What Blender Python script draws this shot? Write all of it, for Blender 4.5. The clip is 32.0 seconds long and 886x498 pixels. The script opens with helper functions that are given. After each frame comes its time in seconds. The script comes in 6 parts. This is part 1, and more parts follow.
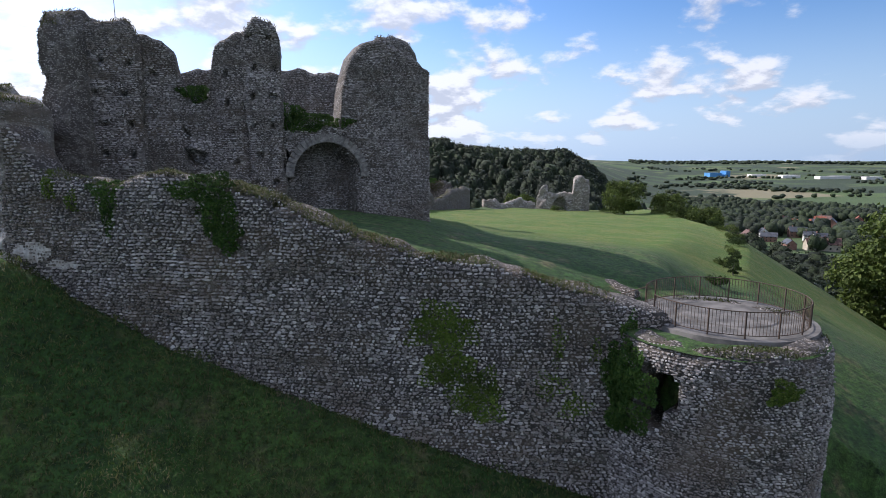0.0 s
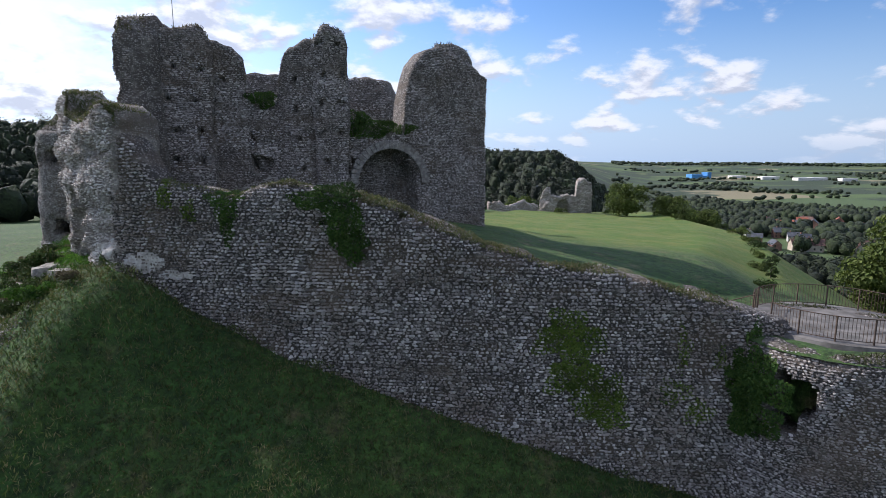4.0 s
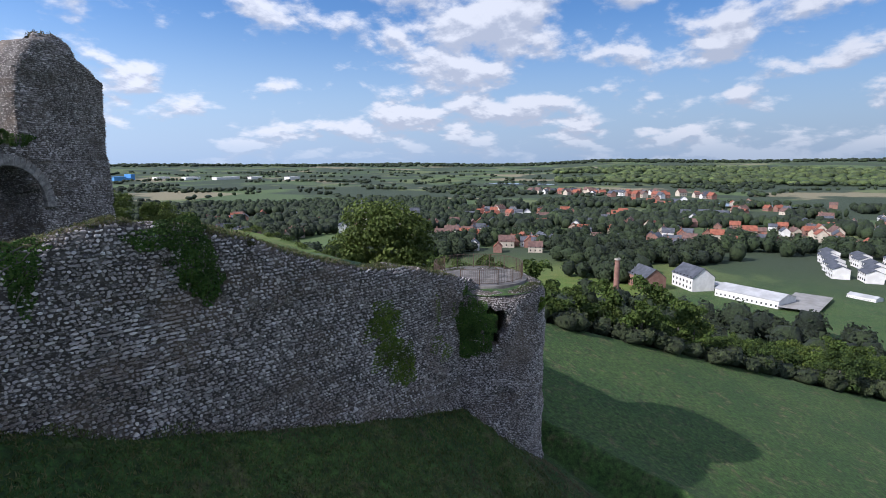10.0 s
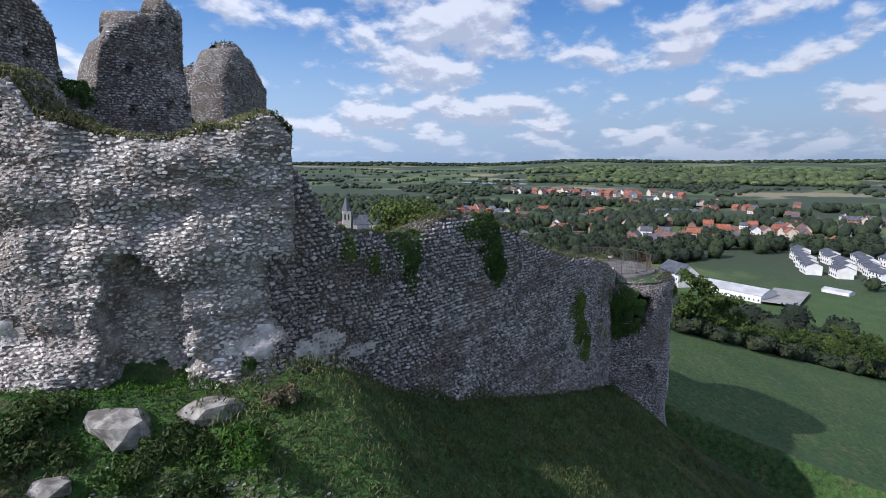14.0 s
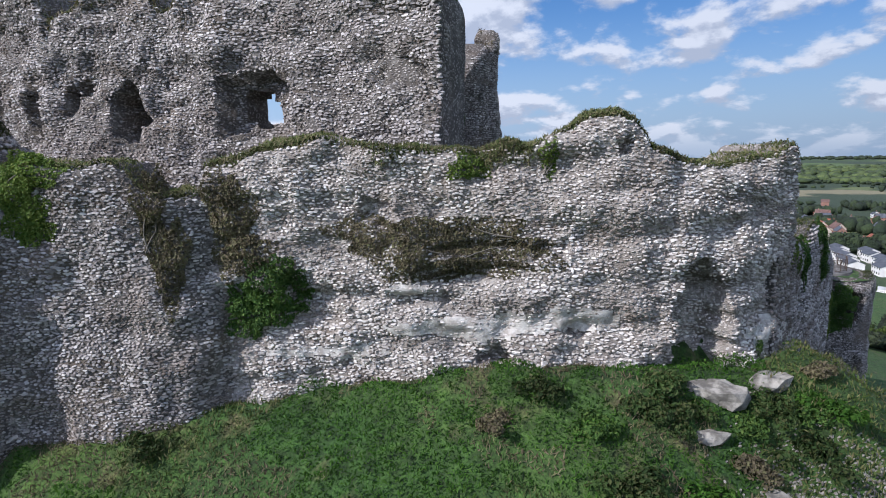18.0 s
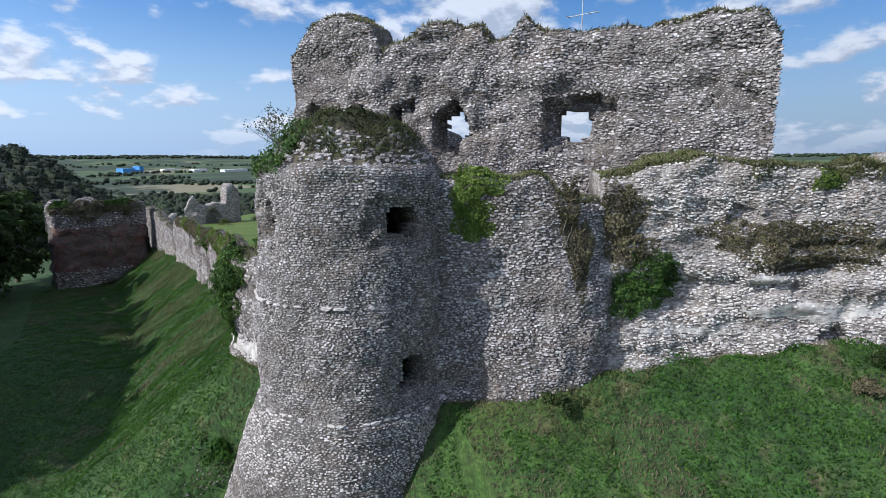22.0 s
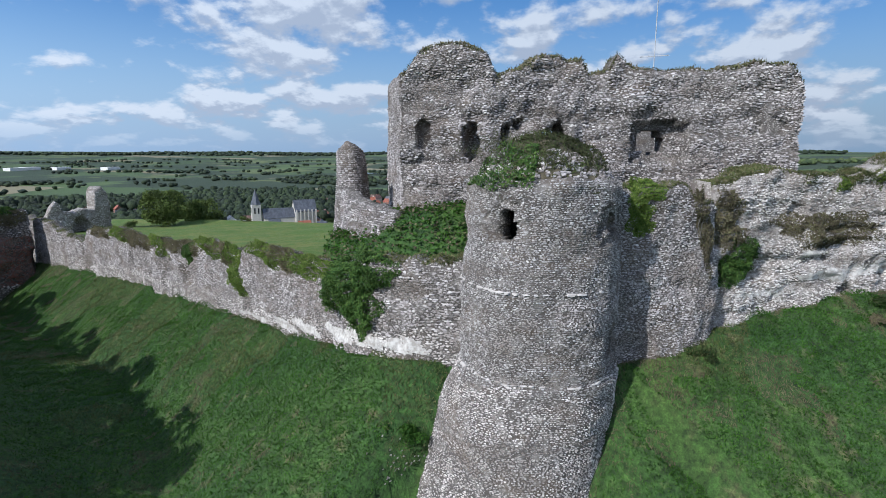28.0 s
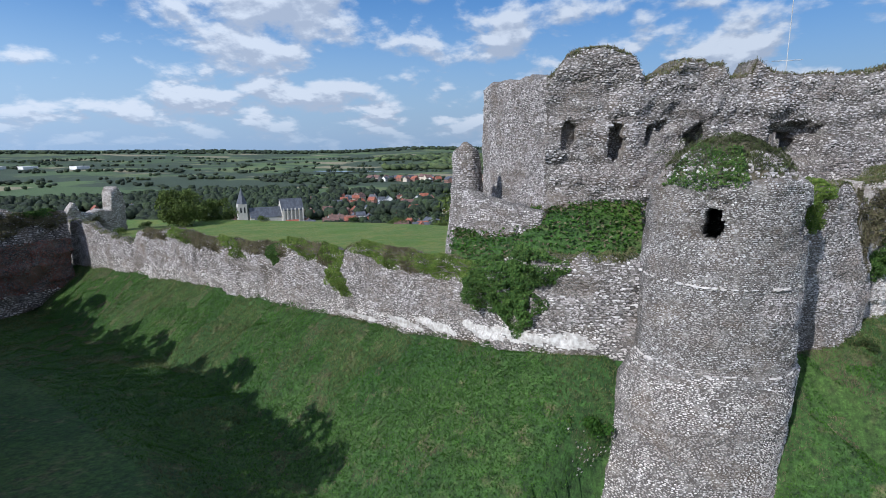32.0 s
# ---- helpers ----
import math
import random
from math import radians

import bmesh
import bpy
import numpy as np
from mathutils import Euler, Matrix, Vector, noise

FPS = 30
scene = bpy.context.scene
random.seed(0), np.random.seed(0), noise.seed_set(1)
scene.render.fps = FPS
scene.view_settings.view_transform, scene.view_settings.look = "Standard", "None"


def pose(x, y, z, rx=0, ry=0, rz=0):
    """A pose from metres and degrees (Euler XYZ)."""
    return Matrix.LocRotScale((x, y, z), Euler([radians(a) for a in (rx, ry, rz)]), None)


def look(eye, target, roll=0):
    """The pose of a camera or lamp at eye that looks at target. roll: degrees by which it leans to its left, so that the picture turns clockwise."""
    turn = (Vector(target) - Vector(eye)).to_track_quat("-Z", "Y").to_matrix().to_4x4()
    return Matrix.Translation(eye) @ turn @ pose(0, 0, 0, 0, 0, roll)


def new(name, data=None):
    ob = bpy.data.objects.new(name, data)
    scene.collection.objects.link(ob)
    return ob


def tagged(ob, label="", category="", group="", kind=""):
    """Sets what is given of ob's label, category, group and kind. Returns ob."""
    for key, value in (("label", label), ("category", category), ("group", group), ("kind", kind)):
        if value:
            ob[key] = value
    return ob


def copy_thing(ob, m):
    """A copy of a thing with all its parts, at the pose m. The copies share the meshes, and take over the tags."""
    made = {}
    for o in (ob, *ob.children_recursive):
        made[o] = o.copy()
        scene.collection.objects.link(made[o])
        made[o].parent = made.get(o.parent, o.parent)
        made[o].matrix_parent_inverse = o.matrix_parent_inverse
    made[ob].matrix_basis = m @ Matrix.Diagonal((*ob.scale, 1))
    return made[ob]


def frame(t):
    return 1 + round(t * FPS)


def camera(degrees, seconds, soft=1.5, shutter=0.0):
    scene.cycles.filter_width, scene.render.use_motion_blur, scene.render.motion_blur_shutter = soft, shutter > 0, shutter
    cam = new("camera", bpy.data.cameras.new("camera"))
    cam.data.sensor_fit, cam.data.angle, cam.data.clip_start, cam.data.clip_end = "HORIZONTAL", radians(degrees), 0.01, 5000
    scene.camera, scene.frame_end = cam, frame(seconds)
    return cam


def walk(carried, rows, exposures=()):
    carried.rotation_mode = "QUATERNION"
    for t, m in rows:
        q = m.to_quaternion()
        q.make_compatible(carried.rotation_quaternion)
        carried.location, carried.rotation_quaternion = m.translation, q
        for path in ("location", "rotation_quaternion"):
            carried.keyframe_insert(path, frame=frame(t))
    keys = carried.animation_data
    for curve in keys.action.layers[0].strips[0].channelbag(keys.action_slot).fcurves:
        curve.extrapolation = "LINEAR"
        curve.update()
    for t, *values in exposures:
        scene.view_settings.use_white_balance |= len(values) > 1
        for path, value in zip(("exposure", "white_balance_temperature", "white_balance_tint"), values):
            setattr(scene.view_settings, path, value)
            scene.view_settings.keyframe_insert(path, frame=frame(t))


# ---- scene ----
cam = camera(78.12, 32.0, soft=0.9)
PATH = [
    (0, (-0.064, 0.012, 19.961), (0.175, 9.878, 18.345), -0.10),
    (0.5, (-0.458, 0.045, 19.939), (-0.236, 9.908, 18.304), -0.20),
    (1, (-1.034, 0.139, 19.817), (-0.829, 10.005, 18.198), -0.10),
    (1.5, (-1.690, 0.237, 19.801), (-1.501, 10.101, 18.171), -0.14),
    (2, (-2.507, 0.352, 19.733), (-2.328, 10.220, 18.122), -0.10),
    (2.5, (-3.356, 0.419, 19.791), (-3.178, 10.288, 18.192), -0.00),
    (4.5, (-7.551, -0.045, 20.622), (-6.530, 9.772, 19.017), 0.05),
    (5, (-8.828, 0.006, 20.772), (-6.999, 9.705, 19.168), 0.02),
    (5.5, (-10.100, 0.181, 20.910), (-7.388, 9.672, 19.307), -0.06),
    (6, (-11.450, 0.546, 21.058), (-7.564, 9.621, 19.467), -0.15),
    (6.5, (-12.696, 1.066, 21.162), (-7.924, 9.711, 19.578), -0.21),
    (7, (-14.003, 1.688, 21.254), (-8.664, 9.995, 19.674), -0.27),
    (7.5, (-15.235, 2.227, 21.313), (-9.677, 10.389, 19.734), -0.15),
    (8, (-16.552, 2.631, 21.347), (-10.798, 10.656, 19.762), -0.17),
    (8.5, (-17.979, 2.965, 21.404), (-11.721, 10.602, 19.814), -0.14),
    (9, (-19.581, 3.370, 21.509), (-12.150, 9.869, 19.917), -0.16),
    (9.5, (-21.088, 4.048, 21.548), (-12.833, 9.462, 19.954), -0.18),
    (10, (-22.560, 4.918, 21.511), (-14.122, 10.043, 19.915), -0.20),
    (10.5, (-23.788, 5.870, 21.462), (-15.245, 10.818, 19.871), -0.21),
    (11, (-25.000, 7.082, 21.495), (-16.334, 11.809, 19.897), -0.16),
    (11.5, (-26.127, 8.270, 21.507), (-17.422, 12.927, 19.911), -0.15),
    (12, (-27.400, 9.575, 21.556), (-18.688, 14.215, 19.952), -0.07),
    (12.5, (-28.683, 10.781, 21.571), (-19.966, 15.413, 19.968), -0.10),
    (13, (-30.072, 12.088, 21.622), (-21.363, 16.732, 20.015), -0.03),
    (13.5, (-31.384, 13.317, 21.694), (-22.673, 17.958, 20.088), 0.09),
    (15.5, (-37.135, 19.128, 21.791), (-28.455, 23.819, 20.167), 0.07),
    (16, (-38.797, 20.889, 21.957), (-30.128, 25.605, 20.342), 0.05),
    (16.5, (-40.186, 22.639, 22.126), (-31.529, 27.374, 20.504), -0.19),
    (17, (-41.513, 24.451, 22.261), (-32.887, 29.245, 20.641), -0.29),
    (17.5, (-42.803, 26.158, 22.406), (-34.180, 30.951, 20.772), -0.20),
    (18, (-44.374, 27.881, 22.577), (-35.778, 32.725, 20.950), -0.27),
    (18.5, (-46.076, 29.319, 22.713), (-37.517, 34.227, 21.086), -0.18),
    (19, (-47.583, 30.825, 22.758), (-39.055, 35.788, 21.129), -0.03),
    (19.5, (-48.900, 32.204, 22.787), (-40.380, 37.181, 21.164), -0.01),
    (20, (-50.206, 33.516, 22.888), (-41.725, 38.550, 21.233), -0.16),
    (20.5, (-51.451, 34.789, 22.999), (-42.973, 39.826, 21.338), -0.20),
    (21, (-52.815, 36.071, 23.250), (-44.328, 41.084, 21.564), -0.08),
    (21.5, (-54.081, 37.196, 23.364), (-45.599, 42.208, 21.656), 0.08),
    (22, (-55.366, 38.373, 23.371), (-46.901, 43.410, 21.647), 0.07),
    (22.5, (-56.600, 39.539, 23.396), (-48.131, 44.570, 21.672), 0.10),
    (23, (-57.938, 40.775, 23.467), (-49.472, 45.805, 21.731), 0.01),
    (23.5, (-59.000, 41.909, 23.651), (-50.375, 46.660, 21.908), 0.03),
    (24, (-60.025, 42.991, 23.925), (-51.093, 47.140, 22.187), 0.04),
    (24.5, (-60.934, 44.112, 24.143), (-51.753, 47.676, 22.410), 0.04),
    (25, (-61.840, 45.256, 24.293), (-52.587, 48.620, 22.542), 0.03),
    (25.5, (-62.655, 46.379, 24.397), (-53.368, 49.642, 22.634), 0.04),
    (26, (-63.431, 47.571, 24.446), (-54.114, 50.746, 22.681), 0.07),
    (26.5, (-64.178, 48.677, 24.466), (-54.833, 51.767, 22.701), 0.17),
    (28.5, (-66.884, 53.628, 24.287), (-57.277, 55.738, 22.485), 0.07),
    (29, (-67.525, 55.080, 24.218), (-57.895, 57.086, 22.419), 0.05),
    (29.5, (-68.106, 56.518, 24.186), (-58.468, 58.490, 22.397), 0.12),
    (30, (-68.572, 57.994, 24.253), (-58.932, 59.943, 22.446), 0.05),
    (30.5, (-68.924, 59.396, 24.288), (-59.282, 61.335, 22.480), 0.07),
    (31, (-69.189, 60.828, 24.402), (-59.545, 62.745, 22.579), 0.03),
    (31.5, (-69.392, 62.145, 24.502), (-59.745, 64.043, 22.673), 0.01),
    (32, (-69.567, 63.488, 24.578), (-59.923, 65.394, 22.743), 0.00),
]
# seconds, stops, kelvin, tint
EXPOSURES = [(0.0, 0.08, 6100, 15), (9.0, 0.08, 5950, 15), (13.0, 0.0, 5780, 15), (19.0, 0.02, 5760, 13), (27.0, -0.1, 5600, 8), (32.0, -0.1, 5600, 9)]
walk(cam, [(t, look(eye, target, roll)) for t, eye, target, roll in PATH], EXPOSURES)

# ---- world, sun ----
SUN_AZ = math.atan2(-0.84, 0.54)          # from +y towards +x
SUN_EL = radians(36)
to_sun = Vector((math.sin(SUN_AZ) * math.cos(SUN_EL), math.cos(SUN_AZ) * math.cos(SUN_EL), math.sin(SUN_EL)))
sun = new("sun", bpy.data.lights.new("sun", "SUN"))
sun.data.energy, sun.data.angle, sun.data.color = 5.1, radians(0.6), (1.0, 0.94, 0.86)
sun.matrix_world = look((0, 0, 300), Vector((0, 0, 300)) - to_sun)
world = bpy.data.worlds.new("world")
scene.world = world
world.use_nodes = True


class Nodes:
    """A short way to write node trees."""

    def __init__(self, tree):
        self.tree = tree
        tree.nodes.clear()

    def add(self, kind, **kw):
        n = self.tree.nodes.new(kind)
        for k, v in kw.items():
            if k == "ins":
                for key, val in v.items():
                    if hasattr(val, "is_output"):
                        self.tree.links.new(val, n.inputs[key])
                    else:
                        n.inputs[key].default_value = val
            else:
                setattr(n, k, v)
        return n

    def math(self, op, a, b=0.0, c=None, clamp=False):
        ins = {0: a, 1: b}
        if c is not None:
            ins[2] = c
        return self.add("ShaderNodeMath", operation=op, use_clamp=clamp, ins=ins).outputs[0]

    def mix(self, fac, a, b, blend="MIX"):
        return self.add("ShaderNodeMix", data_type="RGBA", blend_type=blend, ins={0: fac, 6: a, 7: b}).outputs[2]

    def noise(self, vec, scale, detail=4, rough=0.55, dist=0.0):
        return self.add("ShaderNodeTexNoise", ins={"Vector": vec, "Scale": scale, "Detail": detail, "Roughness": rough, "Distortion": dist}).outputs[0]

    def span(self, v, a, b, c=0.0, d=1.0, smooth=True):
        return self.add("ShaderNodeMapRange", interpolation_type="SMOOTHSTEP" if smooth else "LINEAR", ins={0: v, 1: a, 2: b, 3: c, 4: d}).outputs[0]


def rgb(r, g, b):
    return (r, g, b, 1.0)


nt = Nodes(world.node_tree)
sky = nt.add("ShaderNodeTexSky", sky_type="NISHITA", sun_disc=False, sun_elevation=SUN_EL, sun_rotation=SUN_AZ, altitude=80, air_density=1.0, dust_density=1.2, ozone_density=1.6)
co = nt.add("ShaderNodeTexCoord").outputs["Generated"]
xyz = nt.add("ShaderNodeSeparateXYZ", ins={0: co})
up = nt.math("MAXIMUM", xyz.outputs[2], 0.0)
toward = nt.add("ShaderNodeVectorMath", operation="DOT_PRODUCT", ins={0: co, 1: tuple(to_sun)}).outputs["Value"]


def puffs(lift):
    """Density of heaped clouds on a sheet that closes up towards the horizon."""
    far = nt.math("DIVIDE", 1.0, nt.math("ADD", nt.math("ADD", up, lift), 0.36))
    v = nt.add("ShaderNodeCombineXYZ", ins={0: nt.math("MULTIPLY", xyz.outputs[0], far), 1: nt.math("MULTIPLY", xyz.outputs[1], far), 2: 3.7}).outputs[0]
    heap, puff = nt.noise(v, 1.5, 2, 0.5), nt.noise(v, 4.6, 9, 0.55, 0.1)
    return nt.math("ADD", nt.math("MULTIPLY", heap, 0.5), nt.math("MULTIPLY", puff, 0.55))


dens, above = puffs(0.0), puffs(0.016)
cover = nt.span(dens, 0.497, 0.580)
lit = nt.span(nt.math("SUBTRACT", dens, above), -0.03, 0.045)
glow = nt.span(toward, -0.9, 0.9, 0.52, 1.22, False)
haze = nt.span(up, 0.0, 0.26, 0.82, 0.0)
skyc = nt.add("ShaderNodeHueSaturation", ins={"Saturation": 1.3, "Value": 1.6, "Color": sky.outputs[0]}).outputs[0]
skyc = nt.mix(1.0, skyc, rgb(1.0, 1.0, 1.1), "MULTIPLY")
skyc = nt.mix(haze, skyc, rgb(5.8, 7.8, 10.4))
skyc = nt.mix(1.0, skyc, nt.add("ShaderNodeCombineXYZ", ins={0: glow, 1: glow, 2: glow}).outputs[0], "MULTIPLY")
veil = nt.span(toward, -0.9, 0.9, 0.74, 1.1, False)
white = nt.mix(1.0, nt.mix(lit, rgb(6.2, 6.7, 7.7), rgb(10.0, 10.2, 10.6)), nt.add("ShaderNodeCombineXYZ", ins={0: veil, 1: veil, 2: veil}).outputs[0], "MULTIPLY")
fade = nt.math("MULTIPLY", cover, nt.span(up, 0.005, 0.06, 0.28, 0.95))
total = nt.mix(fade, skyc, white)
bg = nt.add("ShaderNodeBackground", ins={"Color": total, "Strength": 0.092})
nt.add("ShaderNodeOutputWorld", ins={"Surface": bg.outputs[0]})
# ---- noise and mesh tools ----
def hashed(i, j, k):
    h = (i * 374761393 + j * 668265263 + k * 2147483647 + 12345) & 0xFFFFFFFF
    h = ((h ^ (h >> 13)) * 1274126177) & 0xFFFFFFFF
    return ((h ^ (h >> 16)) & 0xFFFF) / 65535.0


def vnoise(x, y, z, scale):
    """Smooth value noise from -1 to 1, features about `scale` metres."""
    x, y, z = np.asarray(x) / scale + 517.3, np.asarray(y) / scale + 311.7, np.asarray(z) / scale + 119.1
    i, j, k = np.floor(x).astype(np.int64), np.floor(y).astype(np.int64), np.floor(z).astype(np.int64)
    f, g, h = x - i, y - j, z - k
    f, g, h = f * f * (3 - 2 * f), g * g * (3 - 2 * g), h * h * (3 - 2 * h)
    out = 0
    for a, wa in ((0, 1 - f), (1, f)):
        for b, wb in ((0, 1 - g), (1, g)):
            for c, wc in ((0, 1 - h), (1, h)):
                out = out + wa * wb * wc * hashed(i + a, j + b, k + c)
    return out * 2 - 1


def fractal(x, y, z, scale, octaves=3):
    out, amp = 0, 1.0
    for _ in range(octaves):
        out = out + amp * vnoise(x, y, z, scale)
        scale, amp = scale / 2.1, amp * 0.5
    return out


def mesh(name, verts, faces, material, smooth=False):
    """A mesh from an (n, 3) array and an (m, 3 or 4) array of indices."""
    verts, faces = np.asarray(verts, np.float32), np.asarray(faces, np.int32)
    me = bpy.data.meshes.new(name)
    me.vertices.add(len(verts))
    me.vertices.foreach_set("co", verts.ravel())
    n = faces.shape[1]
    me.loops.add(faces.size)
    me.loops.foreach_set("vertex_index", faces.ravel())
    me.polygons.add(len(faces))
    me.polygons.foreach_set("loop_start", np.arange(0, faces.size, n, dtype=np.int32))
    me.polygons.foreach_set("use_smooth", np.full(len(faces), smooth))
    me.update(calc_edges=True)
    me.materials.append(material)
    return me


def thing(name, label, category, kind="", group=""):
    return tagged(new(name), label, category, group, kind)


def attach(name, data, parent, label="", kind=""):
    ob = new(name, data)
    ob.parent = parent
    return tagged(ob, label, kind=kind)


def part(name, bm, material, parent, label=""):
    me = bpy.data.meshes.new(name)
    bm.to_mesh(me)
    bm.free()
    me.materials.append(material)
    return attach(name, me, parent, label)


# ---- masonry ----
class Course:
    """A ruined wall along a plan line, its outer face to the right of the line.
    base and top give heights along the line, holes are (s0, s1, z0, z1, depth): depth None goes through."""

    def __init__(self, plan, base, top, thick, holes=(), res=0.4, rough=0.18, batter=0.0, rag=0.25, arch=(), ledge=0.0, wild=0.0):
        self.wild = wild
        plan = np.array(plan, float)
        seg = np.hypot(*np.diff(plan, axis=0).T)
        self.knots = np.r_[0, np.cumsum(seg)]
        self.length = self.knots[-1]
        n = max(3, int(self.length / res) + 1)
        self.s = np.linspace(0, self.length, n)
        px, py = np.interp(self.s, self.knots, plan[:, 0]), np.interp(self.s, self.knots, plan[:, 1])
        w = max(1, int(0.8 / res))
        ker = np.ones(2 * w + 1) / (2 * w + 1)
        sx, sy = np.convolve(np.pad(px, w, "reflect", reflect_type="odd"), ker, "valid"), np.convolve(np.pad(py, w, "reflect", reflect_type="odd"), ker, "valid")
        dx, dy = np.gradient(sx), np.gradient(sy)
        ln = np.hypot(dx, dy)
        self.nx, self.ny = dy / ln, -dx / ln
        bz = np.interp(self.s, *np.array(base, float).T)
        tz = np.interp(self.s, *np.array(top, float).T)
        tz = tz + rag * fractal(self.s, 0 * self.s + 3.3, tz * 0, 1.6, 3)
        self.bz, self.tz = bz, np.maximum(tz, bz + 0.3)
        self.holes, self.arch = holes, arch
        m = max(3, int((self.tz - bz).max() / res) + 1)
        v = np.linspace(0, 1, m)
        S, V = np.meshgrid(self.s, v, indexing="ij")
        Z = bz[:, None] + (self.tz - bz)[:, None] * V
        X, Y = sx[:, None] + 0 * Z, sy[:, None] + 0 * Z
        NX, NY = self.nx[:, None], self.ny[:, None]
        out = rough * fractal(X, Y, Z, 2.2, 3) + 0.5 * rough * fractal(X + 40, Y, Z, 0.7, 2) + batter * (self.tz.max() - Z) + ledge * fractal(X * 0.22, Y * 0.22, Z + 31, 0.8, 3)
        gone = np.zeros((n - 1, m - 1), bool)
        for s0, s1, z0, z1, depth in holes:
            inside = self.inside(S, Z, s0, s1, z0, z1)
            if depth is None:
                sc, zc = (S[:-1, :-1] + S[1:, 1:]) / 2, (Z[:-1, :-1] + Z[1:, 1:]) / 2
                gone |= self.inside(sc, zc, s0, s1, z0, z1)
            else:
                out = np.where(inside, out - depth, out)
        edge = np.clip((Z - self.tz[:, None] + 0.5) / 0.5, 0, 1) ** 2
        out = out - 0.35 * edge
        self.F = np.stack([X + NX * out, Y + NY * out, Z], -1)
        back = thick + 0.15 * fractal(X, Y + 70, Z, 2.5, 2) - 0.3 * edge
        self.B = np.stack([X - NX * back, Y - NY * back, Z - 0.0 * Z + 0.25 * edge * vnoise(X, Y, Z + 9, 1.3)], -1)
        self.gone, self.n, self.m = gone, n, m

    def inside(self, S, Z, s0, s1, z0, z1):
        mid, half = (s0 + s1) / 2, (s1 - s0) / 2
        wob = 0.14 * vnoise(S, Z, 0 * S + 5, 0.6)
        if half < 1.5 and (s0, s1, z0, z1) not in self.arch:
            zc, hz = (z0 + z1) / 2, (z1 - z0) / 2
            return abs((S - mid) / half) ** 2.5 + abs((Z - zc) / hz) ** 2.5 < 1 + 0.75 * vnoise(S, Z, 0 * S + 5, 0.45) + 0.35 * vnoise(S, Z, 0 * S + 8, 1.1)
        top = np.full_like(S, z1)
        if (s0, s1, z0, z1) in self.arch:
            top = z1 - half + np.sqrt(np.clip(half**2 - (S - mid) ** 2, 0, None))
        return (abs(S - mid) < half + wob) & (Z > z0 + wob) & (Z < top + wob)

    def body(self, name, material):
        n, m = self.n, self.m
        idx = np.arange(n * m).reshape(n, m)
        keep = ~self.gone
        a, b, c, d = idx[:-1, :-1][keep], idx[1:, :-1][keep], idx[1:, 1:][keep], idx[:-1, 1:][keep]
        front, k = np.stack([a, b, c, d], 1), n * m
        faces = [front, np.stack([a, d, c, b], 1) + k]
        pad = np.pad(keep, 1)
        core = pad[1:-1, 1:-1]
        for near, e0, e1 in ((pad[:-2, 1:-1], a * 0, 0), (pad[2:, 1:-1], 1, 0), (pad[1:-1, :-2], 2, 0), (pad[1:-1, 2:], 3, 0)):
            rim = core & ~near
            i, j = np.nonzero(rim)
            q = {0: (idx[i, j + 1], idx[i, j]), 1: (idx[i + 1, j], idx[i + 1, j + 1]), 2: (idx[i, j], idx[i + 1, j]), 3: (idx[i + 1, j + 1], idx[i, j + 1])}[int(np.max(e0)) if np.size(e0) else 0]
            faces.append(np.stack([q[1], q[0], q[0] + k, q[1] + k], 1))
        return mesh(name, np.r_[self.F.reshape(-1, 3), self.B.reshape(-1, 3)], np.concatenate(faces), material, True)

    def at(self, s, z, side=0):
        """Points and outward normals of the face at distances s and heights z."""
        fi = np.clip(s / self.length * (self.n - 1), 0, self.n - 1.001)
        i = fi.astype(int)
        f = fi - i
        b, t = np.interp(s, self.s, self.bz), np.interp(s, self.s, self.tz)
        fj = np.clip((z - b) / (t - b) * (self.m - 1), 0, self.m - 1.001)
        j = fj.astype(int)
        g = fj - j
        G = self.F if side == 0 else self.B
        p = (G[i, j].T * (1 - f) * (1 - g) + G[i + 1, j].T * f * (1 - g) + G[i, j + 1].T * (1 - f) * g + G[i + 1, j + 1].T * f * g).T
        du, dv = G[i + 1, j] - G[i, j], G[i, j + 1] - G[i, j]
        nrm = np.cross(du, dv) * (1 if side == 0 else -1)
        nrm /= np.linalg.norm(nrm, axis=1)[:, None] + 1e-9
        return p, nrm, (z > b + 0.05) & (z < t - 0.08) & ~self.gone[i, j]

    def spots(self, pitch, height, rng, side=0, s_range=None, z_range=None):
        zs = np.arange(self.bz.min(), self.tz.max(), height)
        lo, hi = s_range or (0, self.length)
        ss = np.arange(lo, hi, pitch)
        S, Z = np.meshgrid(ss, zs)
        S = S + (np.arange(len(zs)) % 2)[:, None] * pitch / 2 + rng.uniform(-0.33, 0.33, S.shape) * pitch
        Z = Z + rng.uniform(-0.14, 0.14, Z.shape) * height + height * ((0.4 + 0.5 * self.wild) * vnoise(S, Z, 0 * S, 0.9) + 0.3 * self.wild * rng.normal(0, 1, S.shape))
        S, Z = np.clip(S.ravel(), 0, self.length), Z.ravel()
        if z_range:
            ok = (Z > z_range[0]) & (Z < z_range[1])
            S, Z = S[ok], Z[ok]
        p, nrm, ok = self.at(S, Z, side)
        ok &= rng.uniform(0, 1, len(S)) > 0.03 + 0.02 * self.wild + (0.3 + 0.2 * self.wild) * np.clip(fractal(p[:, 0], p[:, 1], p[:, 2] * 1.8, 1.6, 2), 0, 1)
        return p[ok], nrm[ok]


